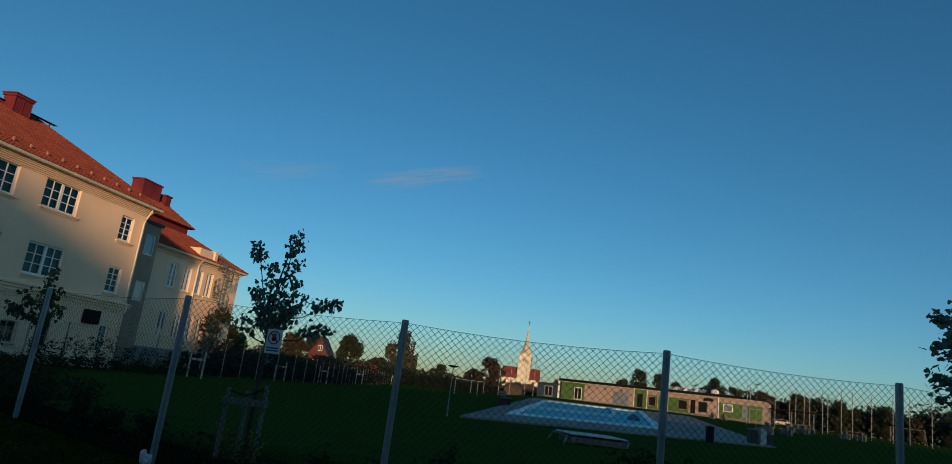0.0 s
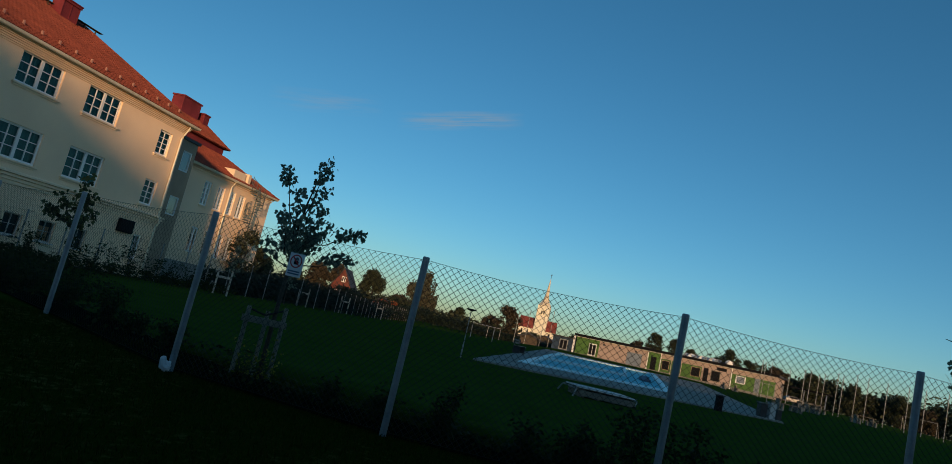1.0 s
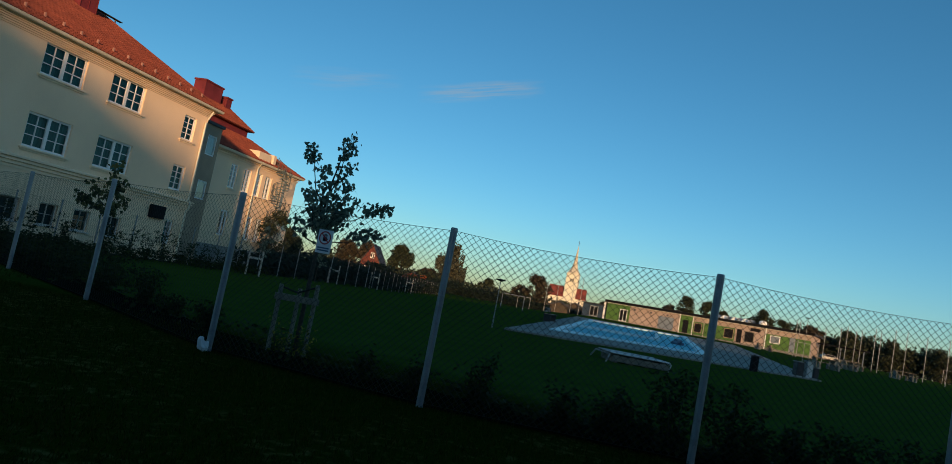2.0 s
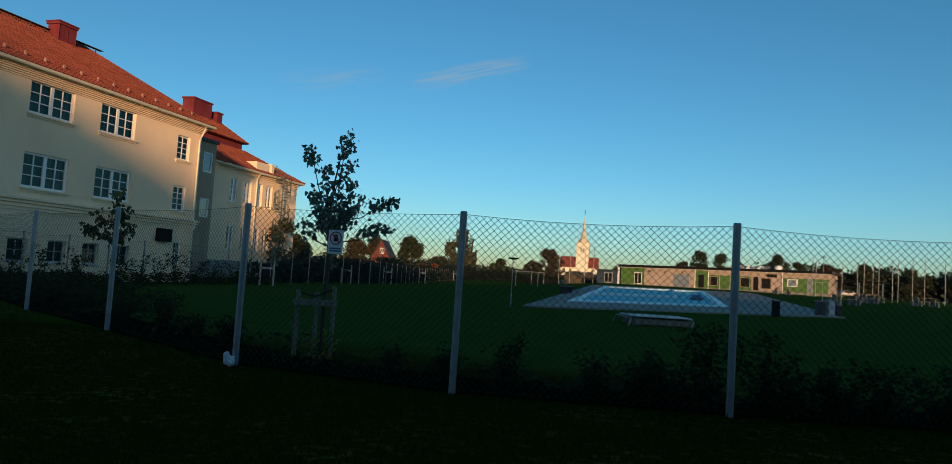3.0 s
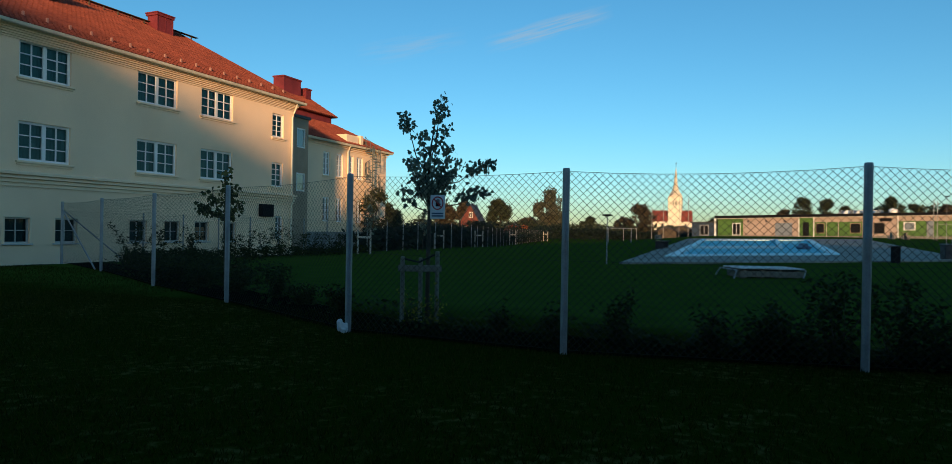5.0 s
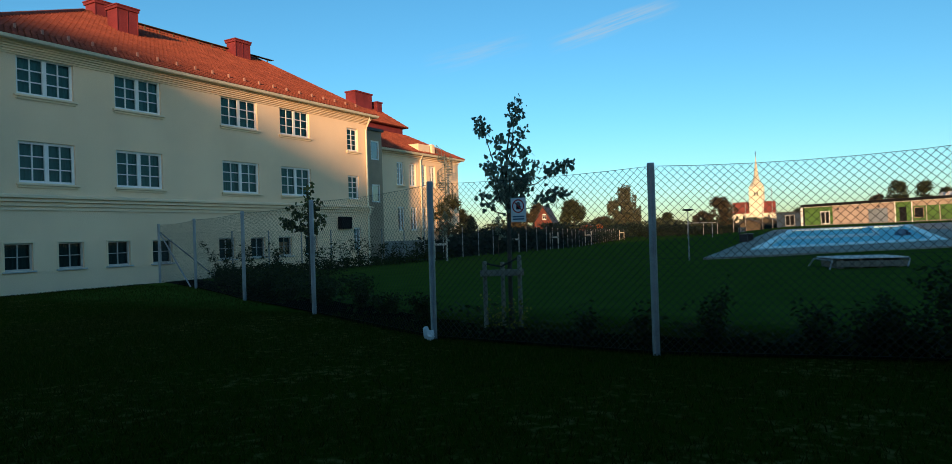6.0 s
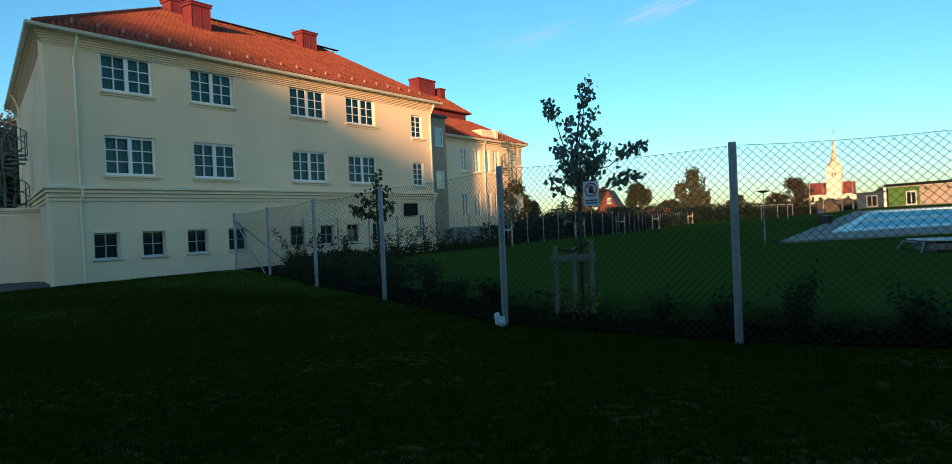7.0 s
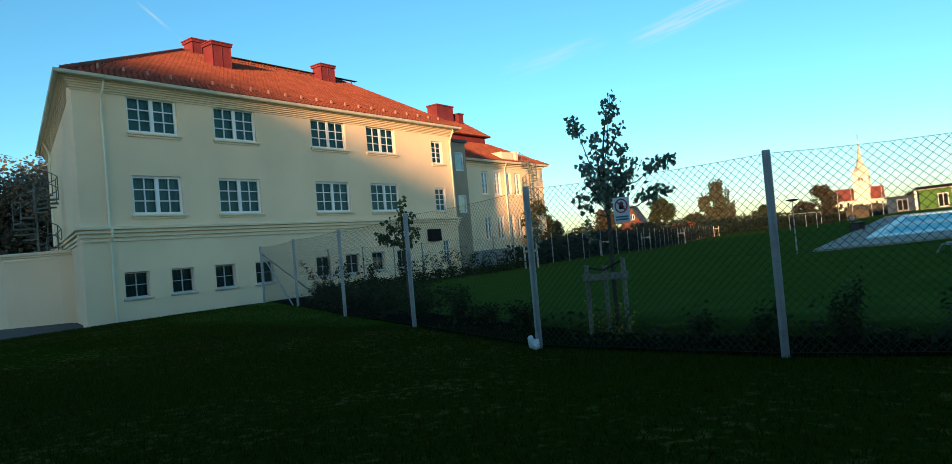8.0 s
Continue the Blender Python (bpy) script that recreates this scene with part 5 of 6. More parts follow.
def limbed_tree(name, label, at, turn, stem, girth, limbs, leaf, mat, seed):
    """A young tree, bare below; each limb: height of its start, reach sideways and in depth, height of its tip, share of it in leaf, leaves."""
    rnd = random.Random(seed)
    t = thing(name, label, "tree", at=at, turn=turn)
    bm = bmesh.new()
    n = len(stem)
    tube(bm, [Vector(p) for p in stem], [girth * (1 - 0.88 * (k / (n - 1)) ** 1.6) for k in range(n)], 9)
    part("trunk", bm, BARK, t, smooth=True)
    spots = []
    for z0, dx, dy, z1, leafy, cnt in limbs:
        p0, p3 = Vector((0, 0, z0)), Vector((dx, dy, z1))
        p1 = p0.lerp(p3, 0.35) + Vector((dx * 0.12, dy * 0.12, -0.04))
        p2 = p0.lerp(p3, 0.7) + Vector((0, 0, -0.03))
        lb = bmesh.new()
        tube(lb, [p0, p1, p2, p3], [0.011, 0.008, 0.006, 0.003], 6)
        part("limb", lb, BARK, t, smooth=True)
        for k in range(int(cnt * 1.4)):
            q = p0.lerp(p3, 1 - leafy * rnd.random() ** 0.9)
            spots.append(q + Vector((rnd.gauss(0, 0.055), rnd.gauss(0, 0.055), rnd.gauss(0, 0.05))))
    verts, faces = leaf_cloud(spots, leaf, LOBED, rnd, 1.15)
    raw("crown", verts, faces, mat, t)
    return t


MAPLE_LIMBS = ((2.04, -0.4, 0.05, 2.96, 0.34, 56), (2.23, 0.17, 0.0, 3.17, 0.34, 56), (2.42, 0.31, 0.02, 2.81, 0.4, 14), (1.65, -0.28, 0.1, 2.4, 0.72, 72), (1.75, -0.1, -0.2, 2.64, 0.75, 76),
               (1.75, 0.1, 0.2, 2.73, 0.75, 76), (1.7, 0.28, -0.1, 2.48, 0.7, 68), (1.65, 0.42, 0.1, 2.32, 0.45, 44), (1.6, -0.22, -0.2, 2.21, 0.7, 66), (1.6, 0.2, 0.25, 2.16, 0.7, 66), (1.55, 0.05, -0.3, 2.06, 0.7, 56),
               (1.89, 0.88, 0.05, 2.28, 0.4, 76), (1.6, 0.84, 0.12, 1.9, 0.46, 70), (1.55, -0.4, 0.05, 1.86, 0.45, 36), (1.65, 0.32, -0.1, 2.02, 0.55, 44))
limbed_tree("young_maple", "young maple with dark leaves tied to timber stakes", (20.14, -0.22, 0), 24, ((0, 0, -0.2), (0, 0, 0.8), (0.01, 0, 1.5), (-0.02, 0.02, 2.0), (0.02, 0, 2.5), (0.1, 0, 2.98)), 0.034, MAPLE_LIMBS, 0.066, LEAF_MAPLE, 61)
SAPLING_LIMBS = ((1.5, 0.0, 0.0, 2.42, 0.75, 50), (1.45, -0.52, 0.05, 1.74, 0.5, 50), (1.55, -0.3, -0.1, 1.98, 0.5, 34), (1.55, 0.2, 0.1, 2.1, 0.55, 38), (1.4, 0.3, 0.0, 1.78, 0.55, 40), (1.4, -0.15, 0.2, 1.58, 0.5, 22), (1.35, 0.12, -0.2, 1.55, 0.5, 20))
limbed_tree("young_tree", "slender young tree by the fence", (14.7, 1.57, 0), 40, ((0, 0, -0.2), (0.01, 0, 0.8), (0, 0, 1.5), (0.02, 0, 2.38)), 0.024, SAPLING_LIMBS, 0.085, LEAF_OLIVE, 63)

tree_stakes((20.11, -0.4, 0), 26)
sapling((31.1, 4.65, 0), 4.5, 64, 0.13, 420, "slim young tree on the lawn", limbs=10, spread=0.9, low=0.4)
full_tree("young_tree", (-4.0, 37.4, -0.2), 4.8, 1.35, 65, LEAF_FAR, "young tree in front of the wing", leaf=0.16, count=1500, base=0.2)


def shrub(at, h, seed, count=330, label="dark leafy shrub by the fence", mat=None, leaf=0.062, wide=0.4):
    rnd = random.Random(seed)
    s = thing("shrub", label, "shrub", "shrubs along the fence", at=at)
    spots = []
    for i in range(6):
        az = i * 1.05 + rnd.uniform(-0.3, 0.3)
        bm = bmesh.new()
        pts = limb(bm, rnd, (0, 0, -0.05), (wide * math.cos(az), wide * math.sin(az), 1), h * rnd.uniform(0.6, 1.0), 0.009, 0.3, 5, 4)
        part("stem", bm, BARK, s)
        for j in range(count // 6):
            p = pts[rnd.randint(1, 5)]
            spots.append(p + Vector((rnd.gauss(0, 0.06), rnd.gauss(0, 0.06), rnd.gauss(0, 0.06))))
    verts, faces = leaf_cloud(spots, leaf, OVAL, rnd, 0.4)
    raw("leaves", verts, faces, mat or LEAF_DARK, s)
    return s


shrub((20.0, -0.42, 0), 0.5, 400, 130, "small yellowing plant at the foot of the maple", LEAF_GOLD, 0.055)
shrub((20.28, -0.4, 0), 0.6, 401, 150, "small yellowing plant at the foot of the maple", LEAF_GOLD, 0.055)


rnd = random.Random(8)
# bushes behind the near fence: x, y, height, half width
BUSHES = [(22.97, -0.82, 0.68, 0.12), (23.98, -0.98, 0.6, 0.16), (24.48, -0.9, 0.45, 0.15), (24.83, -0.96, 0.6, 0.22), (25.18, -0.9, 0.86, 0.2), (25.74, -0.8, 0.92, 0.22), (26.05, -0.78, 0.58, 0.18), (26.5, -0.72, 0.6, 0.22),
          (27.0, -0.6, 0.64, 0.22), (27.7, -0.3, 0.7, 0.24), (28.5, 0.0, 0.7, 0.26), (29.4, 0.3, 0.7, 0.26), (21.57, -1.0, 0.46, 0.11), (22.24, -1.05, 0.5, 0.11), (18.32, 0.3, 0.5, 0.21), (17.4, 0.6, 0.42, 0.22), (15.02, 1.6, 0.58, 0.3), (16.43, 1.1, 0.62, 0.26),
          (13.6, 2.1, 0.6, 0.3), (12.2, 2.8, 0.7, 0.34), (11.0, 3.3, 0.7, 0.36), (9.6, 4.2, 0.7, 0.4), (8.4, 4.9, 0.8, 0.45), (7.2, 5.6, 0.7, 0.45), (6.2, 6.6, 0.6, 0.4)]
for k, (x, y, h, r) in enumerate(BUSHES):
    big = 1.3 if x > 24.4 else 1.0
    shrub((x, y, gz(x, y)), h * (1.0 + 0.3 * (big - 1.0)), 100 + k, int((430 + 1900 * r) * big), wide=r * big / h)
for i in range(11):
    y = 8.0 + i * 1.3
    x = 4.5 + rnd.uniform(-0.2, 0.5)
    shrub((x, y, gz(x, y)), rnd.uniform(1.15, 1.7), 200 + i, 420, "leafy shrub in front of the school wall", leaf=0.1)


# ---- dense planting between the two fences ----
def hedge_mass(spots_at, h, seed, label, leaf=0.11):
    rnd = random.Random(seed)
    spots = []
    for (x0, x1, y0, y1, n) in spots_at:
        for i in range(n):
            x, y = rnd.uniform(x0, x1), rnd.uniform(y0, y1)
            top = h * (0.65 + 0.6 * noise.noise(Vector((x * 0.9, y * 0.9, seed))))
            spots.append((x, y, gz(x, y) + top * rnd.random() ** 0.7))
    verts, faces = leaf_cloud(spots, leaf, OVAL, rnd, 0.3)
    return tagged(raw("hedge_plants", verts, faces, LEAF_DARK), label, "plants", kind="stuff")


hedge_mass([(4.4, 7.2, 7.3, 10.0, 2300), (7.2, 10.5, 4.6, 7.8, 2500), (4.1, 6.0, 10.0, 22.0, 4600), (10.5, 14.0, 2.7, 4.8, 1700)], 0.62, 5, "dark leafy planting along the fence")
hedge_mass([(14.0, 17.0, 1.2, 2.6, 260), (17.0, 19.6, -0.3, 0.9, 160), (19.8, 22.6, -1.2, -0.4, 150), (22.6, 26.4, -1.1, -0.4, 620), (26.4, 31.0, -0.5, 0.6, 900)], 0.3, 6, "low dark plants along the foot of the fence")


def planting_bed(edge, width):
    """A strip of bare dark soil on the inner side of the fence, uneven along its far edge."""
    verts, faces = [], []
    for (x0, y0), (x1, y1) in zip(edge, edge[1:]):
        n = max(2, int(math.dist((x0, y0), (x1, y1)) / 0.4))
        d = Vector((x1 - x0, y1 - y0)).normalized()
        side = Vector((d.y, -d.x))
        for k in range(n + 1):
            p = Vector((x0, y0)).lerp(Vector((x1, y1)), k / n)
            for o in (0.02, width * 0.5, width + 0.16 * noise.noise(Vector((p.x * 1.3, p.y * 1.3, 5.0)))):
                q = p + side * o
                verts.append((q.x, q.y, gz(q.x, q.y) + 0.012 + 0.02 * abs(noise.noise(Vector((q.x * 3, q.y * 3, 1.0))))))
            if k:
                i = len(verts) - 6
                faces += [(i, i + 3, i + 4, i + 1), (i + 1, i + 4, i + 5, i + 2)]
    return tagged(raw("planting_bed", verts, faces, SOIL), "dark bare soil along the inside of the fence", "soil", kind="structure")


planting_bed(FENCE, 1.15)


# ---- unseen trees and hedge behind the walker, added to dim the near ground ----
for x, y, h, sp, seed in ((23.5, -14.0, 8.6, 4.0, 71), (30.0, -13.0, 9.2, 4.4, 72), (37.0, -13.5, 8.8, 4.2, 73), (44.0, -12.5, 9.4, 4.4, 74), (51.0, -10.0, 9.0, 4.4, 75), (57.0, -4.0, 9.0, 4.4, 76)):
    broad_tree("unseen_tree", (x, y, 0), h, sp, seed, LEAF_FAR, "unseen broad-leaved tree added to dim the foreground", leaf=0.34, count=3200, lift=0.15, group="trees behind the path")
far_hedge([(19.0, -12.5), (60.0, -9.0)], 2.4, 0.5, 9, "unseen tall dark hedge added to dim the foreground", mat=LEAF_DARK, leaf=0.25, per=110)


# ---- sign on the fence ----
def no_entry_sign():
    s = thing("warning_sign", "white sign with red ring hung on the fence", "sign", at=(20.98, -1.625, 1.43))
    s.matrix_world = pose(20.98, -1.625, 1.43, 0, 0, -3.2) @ Matrix.Scale(0.9, 4)
    bm = boxes((-0.11, 0.11, -0.006, 0.0, 0.0, 0.31), bevel=0.002)
    part("plate", bm, PLASTIC_WHITE, s)
    bm = bmesh.new()
    n, c = 28, 0.205
    ring = []
    for r in (0.088, 0.072):
        ring.append([bm.verts.new((r * math.cos(2 * math.pi * k / n), -0.009, c + r * math.sin(2 * math.pi * k / n))) for k in range(n)])
    for k in range(n):
        j = (k + 1) % n
        bm.faces.new((ring[0][k], ring[0][j], ring[1][j], ring[1][k]))
    w = 0.008
    v = [bm.verts.new((a * 0.05 + b * w, -0.0105, c - a * 0.05 + b * w)) for a, b in ((-1, -0.7), (1, -0.7), (1, 0.7), (-1, 0.7))]
    bm.faces.new(v)
    part("red_ring", bm, SIGNRED, s)
    bm = boxes((-0.028, 0.028, -0.0085, -0.0065, c - 0.042, c + 0.008))
    for k, hh in ((-0.024, 0.034), (-0.010, 0.044), (0.004, 0.046), (0.018, 0.036)):
        box(bm, k, k + 0.009, -0.0085, -0.0065, c + 0.008, c + 0.008 + hh)
    box(bm, 0.028, 0.045, -0.0085, -0.0065, c - 0.02, c - 0.006)
    part("pictogram", bm, BLACK, s, "black pictogram")
    for z in (0.062, 0.03):
        part("text_bar", boxes((-0.085, 0.085, -0.0085, -0.0065, z, z + 0.018)), SIGNBLUE, s)


no_entry_sign()


def plastic_bag():
    rnd = random.Random(4)
    bm = bmesh.new()
    bmesh.ops.create_icosphere(bm, subdivisions=3, radius=0.072)
    for v in bm.verts:
        k = 1 + 0.55 * noise.noise(v.co * 22) + 0.3 * noise.noise(v.co * 50)
        v.co = Vector((v.co.x * 0.95 * k, v.co.y * 0.8 * k, (v.co.z * 0.85 * k) + (0.06 if v.co.x < -0.02 and v.co.z > 0 else 0)))
    ob = link("plastic_bag", bm, PLASTIC_WHITE)
    ob.matrix_world = pose(19.68, -1.6, 0.06, 0, 0, 30)
    tagged(ob, "crumpled white plastic bag at the foot of a fence post", "bag")


plastic_bag()


# ---- far young trees' stakes along the lawn edge ----
def h_frame(at, turn):
    f = thing("stake_frame", "pale timber stakes with cross rail on the lawn edge", "tree support", "stake frames", at=at, turn=turn)
    for x in (-0.32, 0.32):
        bm = bmesh.new()
        tube(bm, [(x, 0, -0.2), (x, 0, 1.25)], 0.045, 8)
        part("stake", bm, WOODPALE, f)
    part("cross_rail", boxes((-0.36, 0.36, -0.08, -0.046, 0.82, 0.93)), WOODPALE, f)
    return f


first = h_frame((6.2, 19.9, -0.02), 20)
for x, y in ((4.2, 32.4), (3.4, 41.3), (0.4, 57.6), (-5.4, 88.0)):
    copy_thing(first, pose(x, y, 0, 0, 0, 15))
for i, (x, y) in enumerate(((6.2, 20.4), (5.8, 27.0))):
    sapling((x, y, 0), 2.9, 300 + i, 0.14, 150, "slender young tree on the lawn edge", limbs=6, spread=0.55, low=0.45)


# ---- lamps and play equipment on the lawn ----
def path_lamp(at, h):
    l = thing("path_lamp", "slim steel post lamp with flat disc head", "lamp", "post lamps", at=at)
    bm = bmesh.new()
    tube(bm, [(0, 0, -0.2), (0, 0, 0.5), (0, 0, 0.52), (0, 0, h)], [0.03, 0.03, 0.02, 0.018], 8)
    part("pole", bm, DULLSTEEL, l, "pale steel pole")
    bm = bmesh.new()
    tube(bm, [(0, 0, h), (0, 0, h + 0.04), (0, 0, h + 0.07), (0, 0, h + 0.09)], [0.06, 0.21, 0.21, 0.08], 16)
    part("shade", bm, BLACK, l, "flat dark lamp head")
    return l


path_lamp((18.96, 17.2, rise(18.96, 17.2)), 1.85)
path_lamp((37.3, 51.6, rise(37.3, 51.6)), 3.6)


def goal(at, turn, w=1.9, h=1.25, d=0.8):
    g = thing("goal_frame", "small pale goal frame on the lawn", "goal", "goal frames", at=at, turn=turn)
    for x in (-w / 2, w / 2):
        bm = bmesh.new()
        tube(bm, [(x, 0, -0.05), (x, 0, h)], 0.032, 8)
        part("post", bm, DULLSTEEL, g)
        bm = bmesh.new()
        tube(bm, [(x, 0, h), (x, d, 0.03)], 0.025, 6)
        part("stay", bm, DULLSTEEL, g)
    bm = bmesh.new()
    tube(bm, [(-w / 2, 0, h), (w / 2, 0, h)], 0.032, 8)
    part("crossbar", bm, DULLSTEEL, g)
    return g


for x, y, turn, w, h, d in ((13.5, 47.8, 10, 1.9, 1.25, 0.8), (9.3, 76.1, 10, 1.6, 1.5, 0.8), (68.9, 103.2, -35, 4.4, 2.1, 1.4), (43.5, 83.8, -20, 2.4, 1.8, 1.0)):
    goal((x, y, rise(x, y)), turn, w, h, d)


def court_pole(at, h):
    p = thing("court_pole", "thin pale steel pole of the ball court", "pole", "ball court poles", at=at)
    bm = bmesh.new()
    tube(bm, [(0, 0, -0.3), (0, 0, h - 0.02), (0, 0, h)], [0.042, 0.038, 0.026], 8)
    part("shaft", bm, DULLSTEEL, p)
    bm = bmesh.new()
    tube(bm, [(0, 0, h - 0.35), (0.06, 0, h - 0.3)], 0.015, 6)
    part("hook", bm, DARKMETAL, p)
    return p


for x, y, h in ((40.7, 72.8, 5.6), (41.0, 72.7, 5.4), (43.5, 72.2, 5.2), (44.9, 71.8, 5.9), (45.5, 71.7, 6.2), (46.3, 71.5, 5.9), (46.8, 71.3, 6.1), (48.0, 71.0, 6.9), (48.5, 70.9, 6.7), (49.7, 70.5, 7.4), (50.7, 70.2, 7.4), (52.4, 69.8, 7.4), (54.2, 69.2, 7.6), (55.6, 68.8, 7.6),
                (57.4, 68.2, 7.8), (59.1, 67.4, 7.8), (61.0, 66.8, 8.0), (63.0, 66.0, 8.0), (64.9, 65.2, 8.2), (66.8, 64.4, 8.2), (68.8, 63.4, 8.4), (11.9, 87.1, 4.2), (13.5, 91.8, 4.9), (14.7, 92.5, 4.9), (10.7, 84.7, 3.8)):
    court_pole((x, y, rise(x, y)), h * (1.15 if x < 30 else 0.76 - 0.14 * min(1.0, max(0.0, (x - 40) / 12))))


def shelter(at, turn, w):
    """A long open shelter beside the ball court."""
    t = thing("shelter", "long low shelter with dark flat roof on posts", "shelter", at=at, turn=turn)
    part("roof", boxes((0, w, -1.2, 1.2, 2.35, 2.55), bevel=0.02), BLACK, t)
    n = int(w / 2.4)
    for i in range(n + 1):
        x = 0.1 + (w - 0.3) * i / n
        part("post", boxes((x, x + 0.12, -1.1, -0.98, -0.1, 2.345)), ZINC, t)


shelter((50.2, 103.0, rise(50.2, 103.0)), -34, 6.5)


def picnic_table(at, turn):
    t = thing("picnic_table", "dark timber picnic table with pale end panels", "table", "picnic tables", at=at, turn=turn)
    part("tabletop", boxes((-0.9, 0.9, -0.38, 0.38, 0.7, 0.75), bevel=0.01), WOOD, t)
    for y in (-0.72, 0.72):
        part("bench_seat", boxes((-0.9, 0.9, y - 0.14, y + 0.14, 0.42, 0.46), bevel=0.01), WOOD, t)
    for x in (-0.7, 0.7):
        part("end_panel", boxes((x - 0.06, x + 0.06, -0.3, 0.3, -0.05, 0.7), (x - 0.06, x + 0.06, -0.84, -0.6, -0.05, 0.42), (x - 0.06, x + 0.06, 0.6, 0.84, -0.05, 0.42)), CONCRETE, t, "pale concrete end panel")
    return t


first = picnic_table((37.6, 46.0, rise(37.6, 46.0)), 15)
for x, y, r in ((41.4, 55.7, 20), (43.6, 62.0, 25), (47.2, 59.4, 10), (38.2, 76.2, 12)):
    copy_thing(first, pose(x, y, rise(x, y), 0, 0, r))


def box_planter(at, turn, w, d, h, mat, label, name):
    b = thing(name, label, name.replace("_", " "), at=(at[0], at[1], at[2] + rise(at[0], at[1])), turn=turn)
    part("body", boxes((-w / 2, w / 2, -d / 2, d / 2, -0.05, h), bevel=0.02), mat, b)
    part("rim", boxes((-w / 2 - 0.03, w / 2 + 0.03, -d / 2 - 0.03, d / 2 + 0.03, h, h + 0.05), bevel=0.01), DARKMETAL if mat is BLACK else CONCRETE, b)
    return b


box_planter((29.4, 22.4, 0.02), 20, 0.26, 0.26, 0.62, BLACK, "black litter bin on the pool deck", "litter_bin")
box_planter((32.12, 25.3, 0.05), 20, 0.3, 0.34, 0.72, DULLWHITE, "pale concrete block beside the pool deck", "concrete_block")
box_planter((31.7, 25.2, 0.05), 20, 0.34, 0.36, 0.62, DARKMETAL, "dark grey storage chest on the pool deck", "storage_chest")
box_planter((32.48, 25.7, 0.02), 20, 0.26, 0.4, 0.5, DARKMETAL, "dark grey storage chest on the pool deck", "storage_chest")


def bench(at, turn):
    b = thing("bench", "dark timber bench beside the pool deck", "bench", at=at, turn=turn)
    for k in range(3):
        part("seat_slat", boxes((-0.9, 0.9, -0.2 + k * 0.14, -0.08 + k * 0.14, 0.43, 0.47), bevel=0.005), WOOD, b)
    for k in range(2):
        part("back_slat", boxes((-0.9, 0.9, 0.24, 0.27, 0.55 + k * 0.16, 0.67 + k * 0.16), bevel=0.005), WOOD, b)
    for x in (-0.75, 0.75):
        part("leg", boxes((x - 0.03, x + 0.03, -0.2, 0.24, -0.02, 0.43), (x - 0.03, x + 0.03, 0.2, 0.24, 0.43, 0.88)), DARKMETAL, b)
    return b


bench((18.9, 33.5, rise(18.9, 33.5) + 0.05), 85)


def parked_car(at, turn):
    c = thing("parked_car", "grey car parked beyond the ball court", "car", at=at, turn=turn)
    prof = [(-2.1, 0.35), (2.1, 0.35), (2.15, 0.8), (1.4, 0.95), (0.7, 1.45), (-1.3, 1.48), (-2.0, 1.0), (-2.15, 0.8)]
    bm = bmesh.new()
    a = [bm.verts.new((x, -0.85 + (0.12 if z > 1.2 else 0), z)) for x, z in prof]
    b = [bm.verts.new((x, 0.85 - (0.12 if z > 1.2 else 0), z)) for x, z in prof]
    bm.faces.new(a)
    bm.faces.new(b[::-1])
    for i in range(len(prof)):
        j = (i + 1) % len(prof)
        bm.faces.new((a[j], a[i], b[i], b[j]))
    bmesh.ops.recalc_face_normals(bm, faces=bm.faces[:])
    part("body", bm, CARPAINT, c)
    part("side_window", boxes((-1.2, 0.65, -0.83, -0.8, 1.0, 1.36)), BLACK, c)
    for x in (-1.3, 1.35):
        for y in (-0.86, 0.7):
            bm = bmesh.new()
            tube(bm, [(x, y, 0.32), (x, y + 0.16, 0.32)], 0.32, 14)
            part("wheel", bm, RUBBER, c)
    return c


parked_car((67.4, 168.4, rise(67.4, 168.4)), 8)


# ---- spiral stairs ----
def spiral_stair(at, h, turns, r, base, label, flip=1, steel=None):
    steel = steel or DARKMETAL
    s = thing("spiral_stair", label, "stairs", at=at)
    bm = bmesh.new()
    tube(bm, [(0, 0, base), (0, 0, h + 0.3)], 0.05, 8)
    part("column", bm, steel, s)
    n = int((h - base) / 0.2)
    rail = []
    for i in range(n + 1):
        a = flip * 2 * math.pi * turns * i / n
        z = base + (h - base) * i / n
        bm = bmesh.new()
        da = flip * 2 * math.pi * turns / n * 0.95
        pts = [(0.07 * math.cos(a), 0.07 * math.sin(a)), (r * math.cos(a), r * math.sin(a)), (r * math.cos(a + da), r * math.sin(a + da))]
        if flip < 0:
            pts = pts[::-1]
        prism(bm, pts, z, z + 0.06)
        part("tread", bm, steel, s)
        bm = bmesh.new()
        tube(bm, [(r * math.cos(a), r * math.sin(a), z), (r * math.cos(a), r * math.sin(a), z + 1.0)], 0.02, 5)
        part("baluster", bm, steel, s)
        rail.append((r * math.cos(a), r * math.sin(a), z + 1.0))
    for dz in (0.0, -0.5):
        bm = bmesh.new()
        tube(bm, [(x, y, z + dz) for x, y, z in rail], 0.022, 6)
        part("handrail", bm, steel, s)
    return s


spiral_stair((-7.4, 3.0, 0), 5.3, 1.4, 0.85, 2.2, "grey steel spiral stair on the annex roof", 1, STAIRSTEEL)
spiral_stair((-4.25, 37.3, 0), 7.6, 3.4, 0.62, 0.0, "steel spiral fire stair at the wing", -1, STAIRSTEEL)


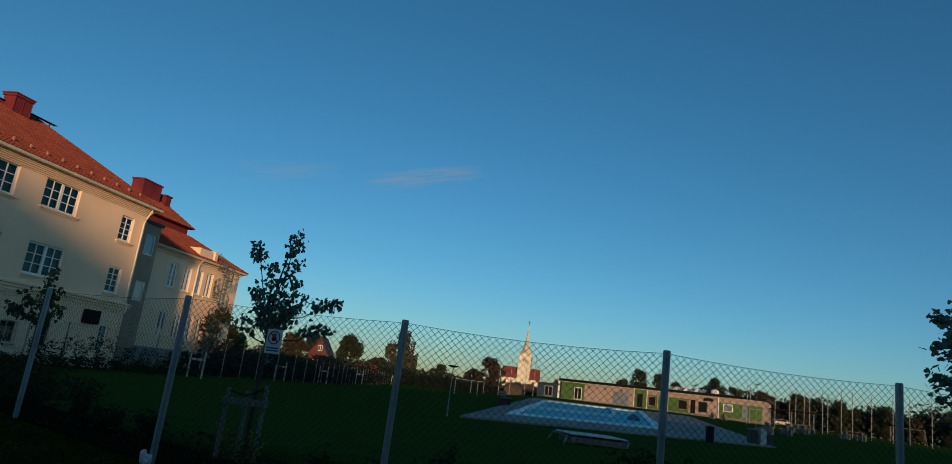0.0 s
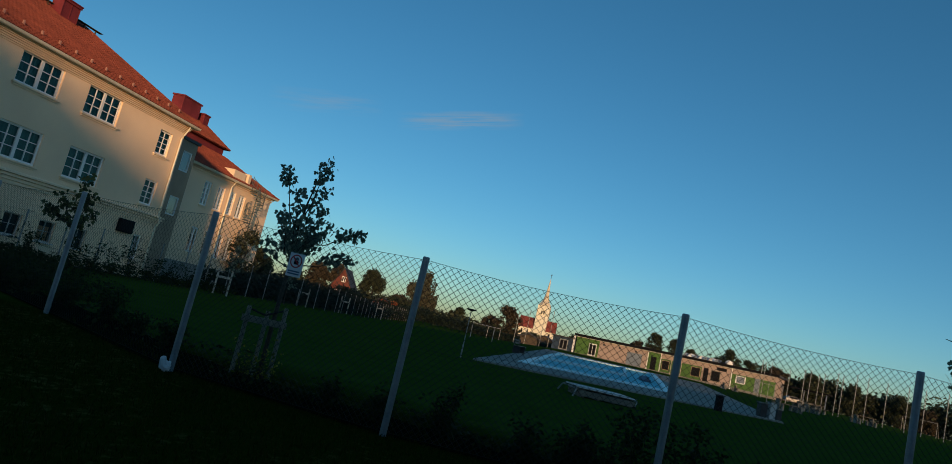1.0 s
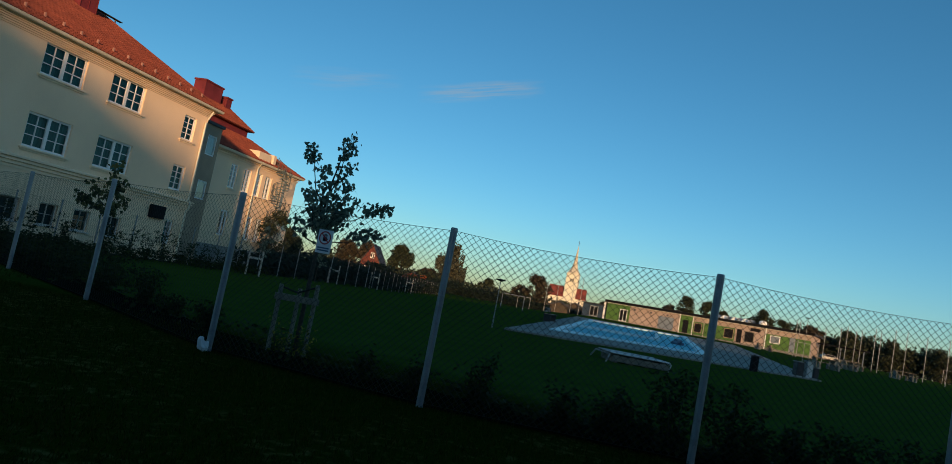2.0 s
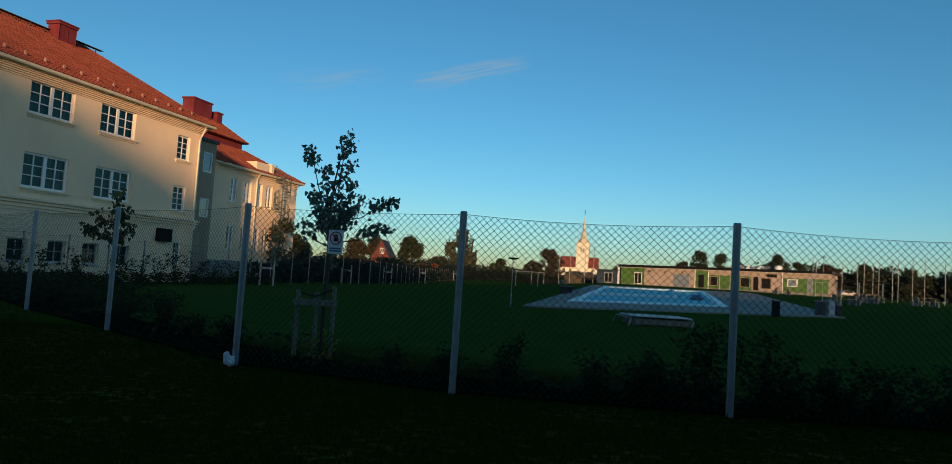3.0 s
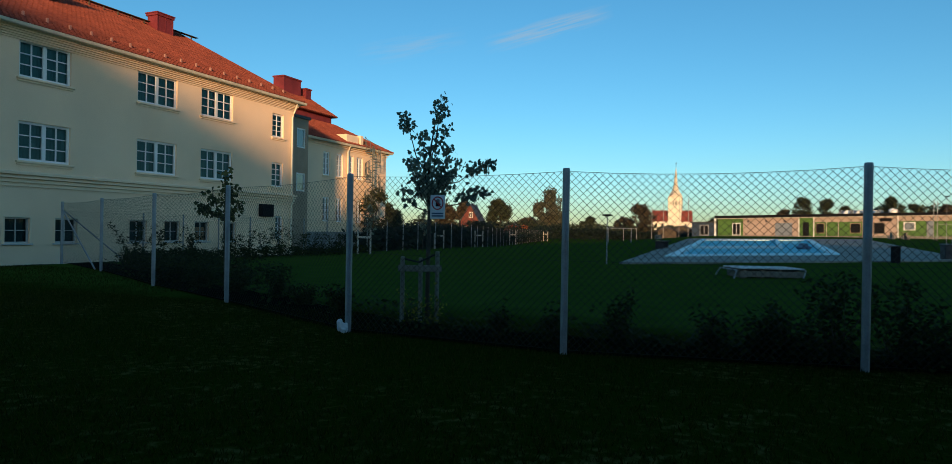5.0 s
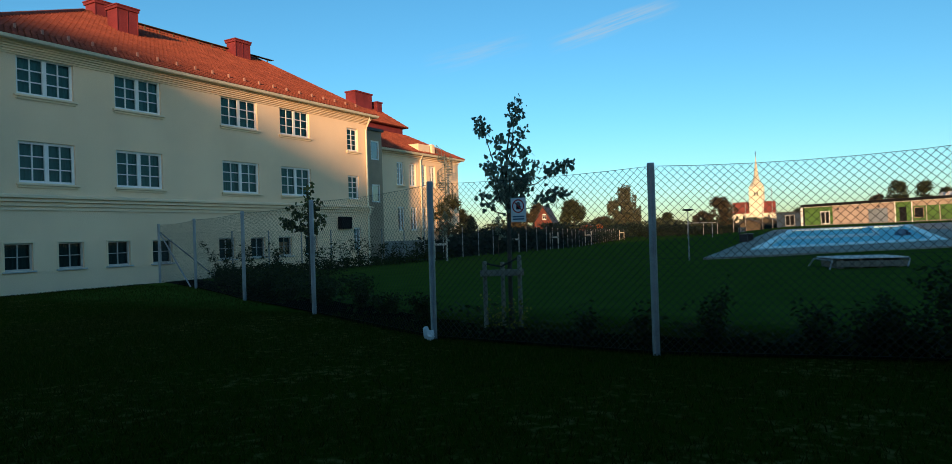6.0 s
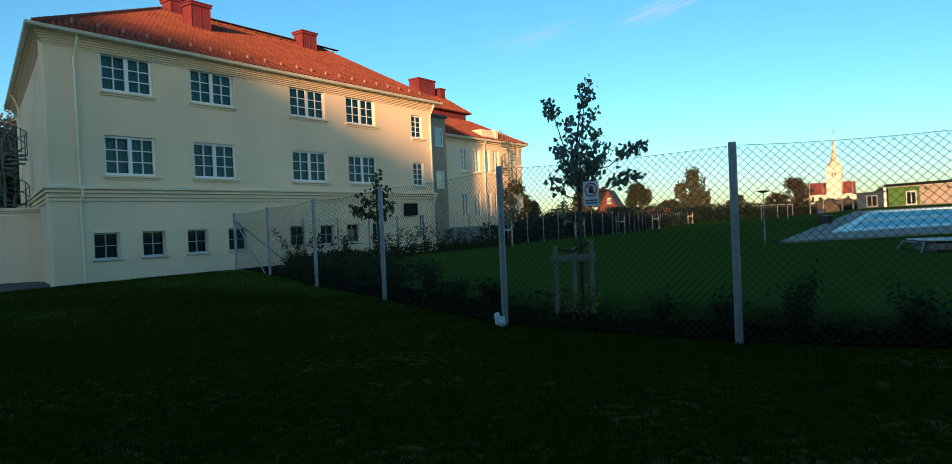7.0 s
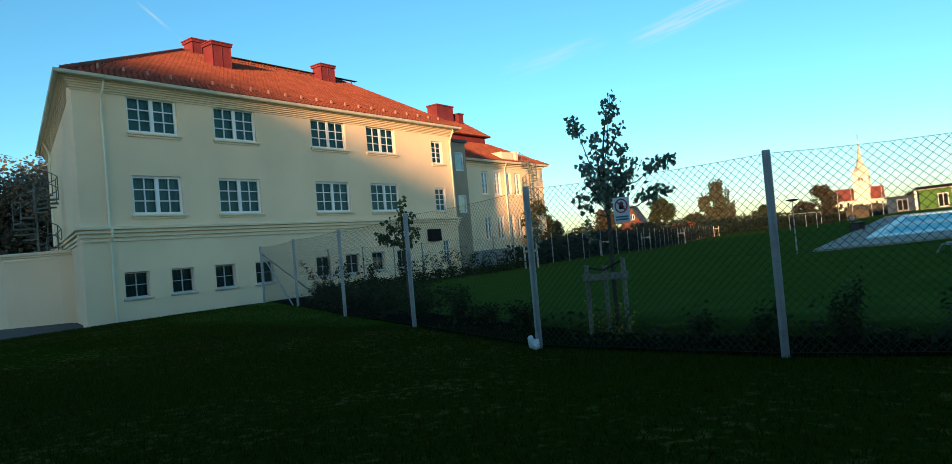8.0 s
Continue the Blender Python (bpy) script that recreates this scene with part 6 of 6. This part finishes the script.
# ---- paved strip by the annex ----
bm = bmesh.new()
prism(bm, [(-12.0, -6.0), (0.6, -5.0), (2.2, -1.6), (1.0, 0.7), (0.1, 1.55), (-3.0, 2.5), (-9.0, 4.0), (-12.0, 4.0)], -0.5, -0.255)
tagged(link("pavement", bm, ASPHALT), "grey asphalt strip beside the annex", "pavement", kind="structure")


bm = bmesh.new()
for k in range(40):
    y0, y1 = 1.65 + k * 0.51, 1.65 + (k + 1) * 0.51 - 0.004
    prism(bm, [(0.012, y0), (0.3 + 0.05 * math.sin(k * 2.1), y0), (0.3 + 0.05 * math.sin(k * 2.1 + 2.1), y1), (0.012, y1)], -0.5, -0.235 + 0.01 * math.sin(k * 1.3))
tagged(link("gravel_strip", bm, GRAVEL), "dark gravel strip along the foot of the wall", "gravel", kind="structure")


# ---- thin clouds and a vapour trail, far off ----
def wisp(name, middle, w, h, roll, seed, strength, label, stretch=(1.0, 6.0)):
    m = bpy.data.materials.new(name)
    m.use_nodes = True
    n, l = m.node_tree.nodes, m.node_tree.links
    n.remove(n["Principled BSDF"])
    em, tr, mx = n.new("ShaderNodeEmission"), n.new("ShaderNodeBsdfTransparent"), n.new("ShaderNodeMixShader")
    em.inputs["Color"].default_value = (0.75, 0.85, 1.0, 1)
    em.inputs["Strength"].default_value = 0.3
    co, mp, nz = n.new("ShaderNodeTexCoord"), n.new("ShaderNodeMapping"), n.new("ShaderNodeTexNoise")
    mp.inputs["Scale"].default_value = (stretch[0] * 3, stretch[1] * 1.2, 1)
    mp.inputs["Location"].default_value = (seed, seed * 0.7, 0)
    nz.inputs["Scale"].default_value, nz.inputs["Detail"].default_value = 1.0, 5.0
    l.new(co.outputs["Generated"], mp.inputs["Vector"])
    l.new(mp.outputs["Vector"], nz.inputs["Vector"])
    sep = n.new("ShaderNodeSeparateXYZ")
    l.new(co.outputs["Generated"], sep.inputs["Vector"])
    fade = []
    for ax in ("X", "Y"):
        a = n.new("ShaderNodeMath")
        a.operation = 'MULTIPLY_ADD'
        l.new(sep.outputs[ax], a.inputs[0])
        a.inputs[1].default_value, a.inputs[2].default_value = 2.0, -1.0
        b = n.new("ShaderNodeMath")
        b.operation = 'MULTIPLY'
        l.new(a.outputs[0], b.inputs[0])
        l.new(a.outputs[0], b.inputs[1])
        c = n.new("ShaderNodeMath")
        c.operation = 'SUBTRACT'
        c.use_clamp = True
        c.inputs[0].default_value = 1.0
        l.new(b.outputs[0], c.inputs[1])
        fade.append(c)
    f = n.new("ShaderNodeMath")
    f.operation = 'MULTIPLY'
    l.new(fade[0].outputs[0], f.inputs[0])
    l.new(fade[1].outputs[0], f.inputs[1])
    g = n.new("ShaderNodeMapRange")
    g.inputs["From Min"].default_value, g.inputs["From Max"].default_value = 0.35, 0.8
    g.inputs["To Max"].default_value = strength
    l.new(nz.outputs["Fac"], g.inputs["Value"])
    k = n.new("ShaderNodeMath")
    k.operation = 'MULTIPLY'
    l.new(f.outputs[0], k.inputs[0])
    l.new(g.outputs["Result"], k.inputs[1])
    l.new(k.outputs[0], mx.inputs["Fac"])
    l.new(tr.outputs["BSDF"], mx.inputs[1])
    l.new(em.outputs["Emission"], mx.inputs[2])
    l.new(mx.outputs["Shader"], n["Material Output"].inputs["Surface"])
    c = Vector(middle)
    ob = raw(name, [(-w / 2, -h / 2, 0), (w / 2, -h / 2, 0), (w / 2, h / 2, 0), (-w / 2, h / 2, 0)], [(0, 1, 2, 3)], m)
    ob.matrix_world = look(c, (24.5, -8.6, 1.3), 0) @ pose(0, 0, 0, 0, 0, roll)
    return tagged(ob, label, "cloud", kind="structure")


FAR = 2600.0
wisp("cloud_wisp", Vector((-0.278, 0.916, 0.29)) * FAR, 500, 80, -15, 1.7, 0.8, "thin pale streak of cloud")
wisp("cloud_veil", Vector((-0.46, 0.848, 0.264)) * FAR, 430, 95, -12, 4.1, 0.3, "very thin veil of cloud")
wisp("vapour_trail", Vector((-0.822, 0.465, 0.329)) * FAR, 215, 12, 42, 2.3, 1.0, "short white vapour trail", (0.6, 0.4))


# ---- grass ----
def grass(n, x0, x1, y0, y1, h, seed):
    rnd = np.random.default_rng(seed)
    xs, ys = rnd.uniform(x0, x1, n), rnd.uniform(y0, y1, n)
    az, hh = rnd.uniform(0, 2 * np.pi, n), h * rnd.uniform(0.5, 1.3, n)
    verts, faces = [], []
    for x, y, a, t in zip(xs, ys, az, hh):
        if x < 0.3:
            continue
        z = ground_height(x, y) - 0.005
        c, s_ = math.cos(a) * 0.006, math.sin(a) * 0.006
        bx, by = math.cos(a * 3.1) * t * 0.5, math.sin(a * 3.1) * t * 0.5
        i = len(verts)
        verts += [(x - c, y - s_, z), (x + c, y + s_, z), (x + bx, y + by, z + t)]
        faces.append((i, i + 1, i + 2))
    return verts, faces


verts, faces = [], []
for n_, x0, x1, y0, y1, h_ in ((60000, 12.0, 29.0, -4.6, 0.2, 0.05), (70000, 9.0, 28.0, -7.9, -4.6, 0.045), (24000, 2.0, 14.0, -3.0, 4.6, 0.06)):
    v_, f_ = grass(n_, x0, x1, y0, y1, h_, n_)
    o_ = len(verts)
    verts += v_
    faces += [tuple(i + o_ for i in f) for f in f_]
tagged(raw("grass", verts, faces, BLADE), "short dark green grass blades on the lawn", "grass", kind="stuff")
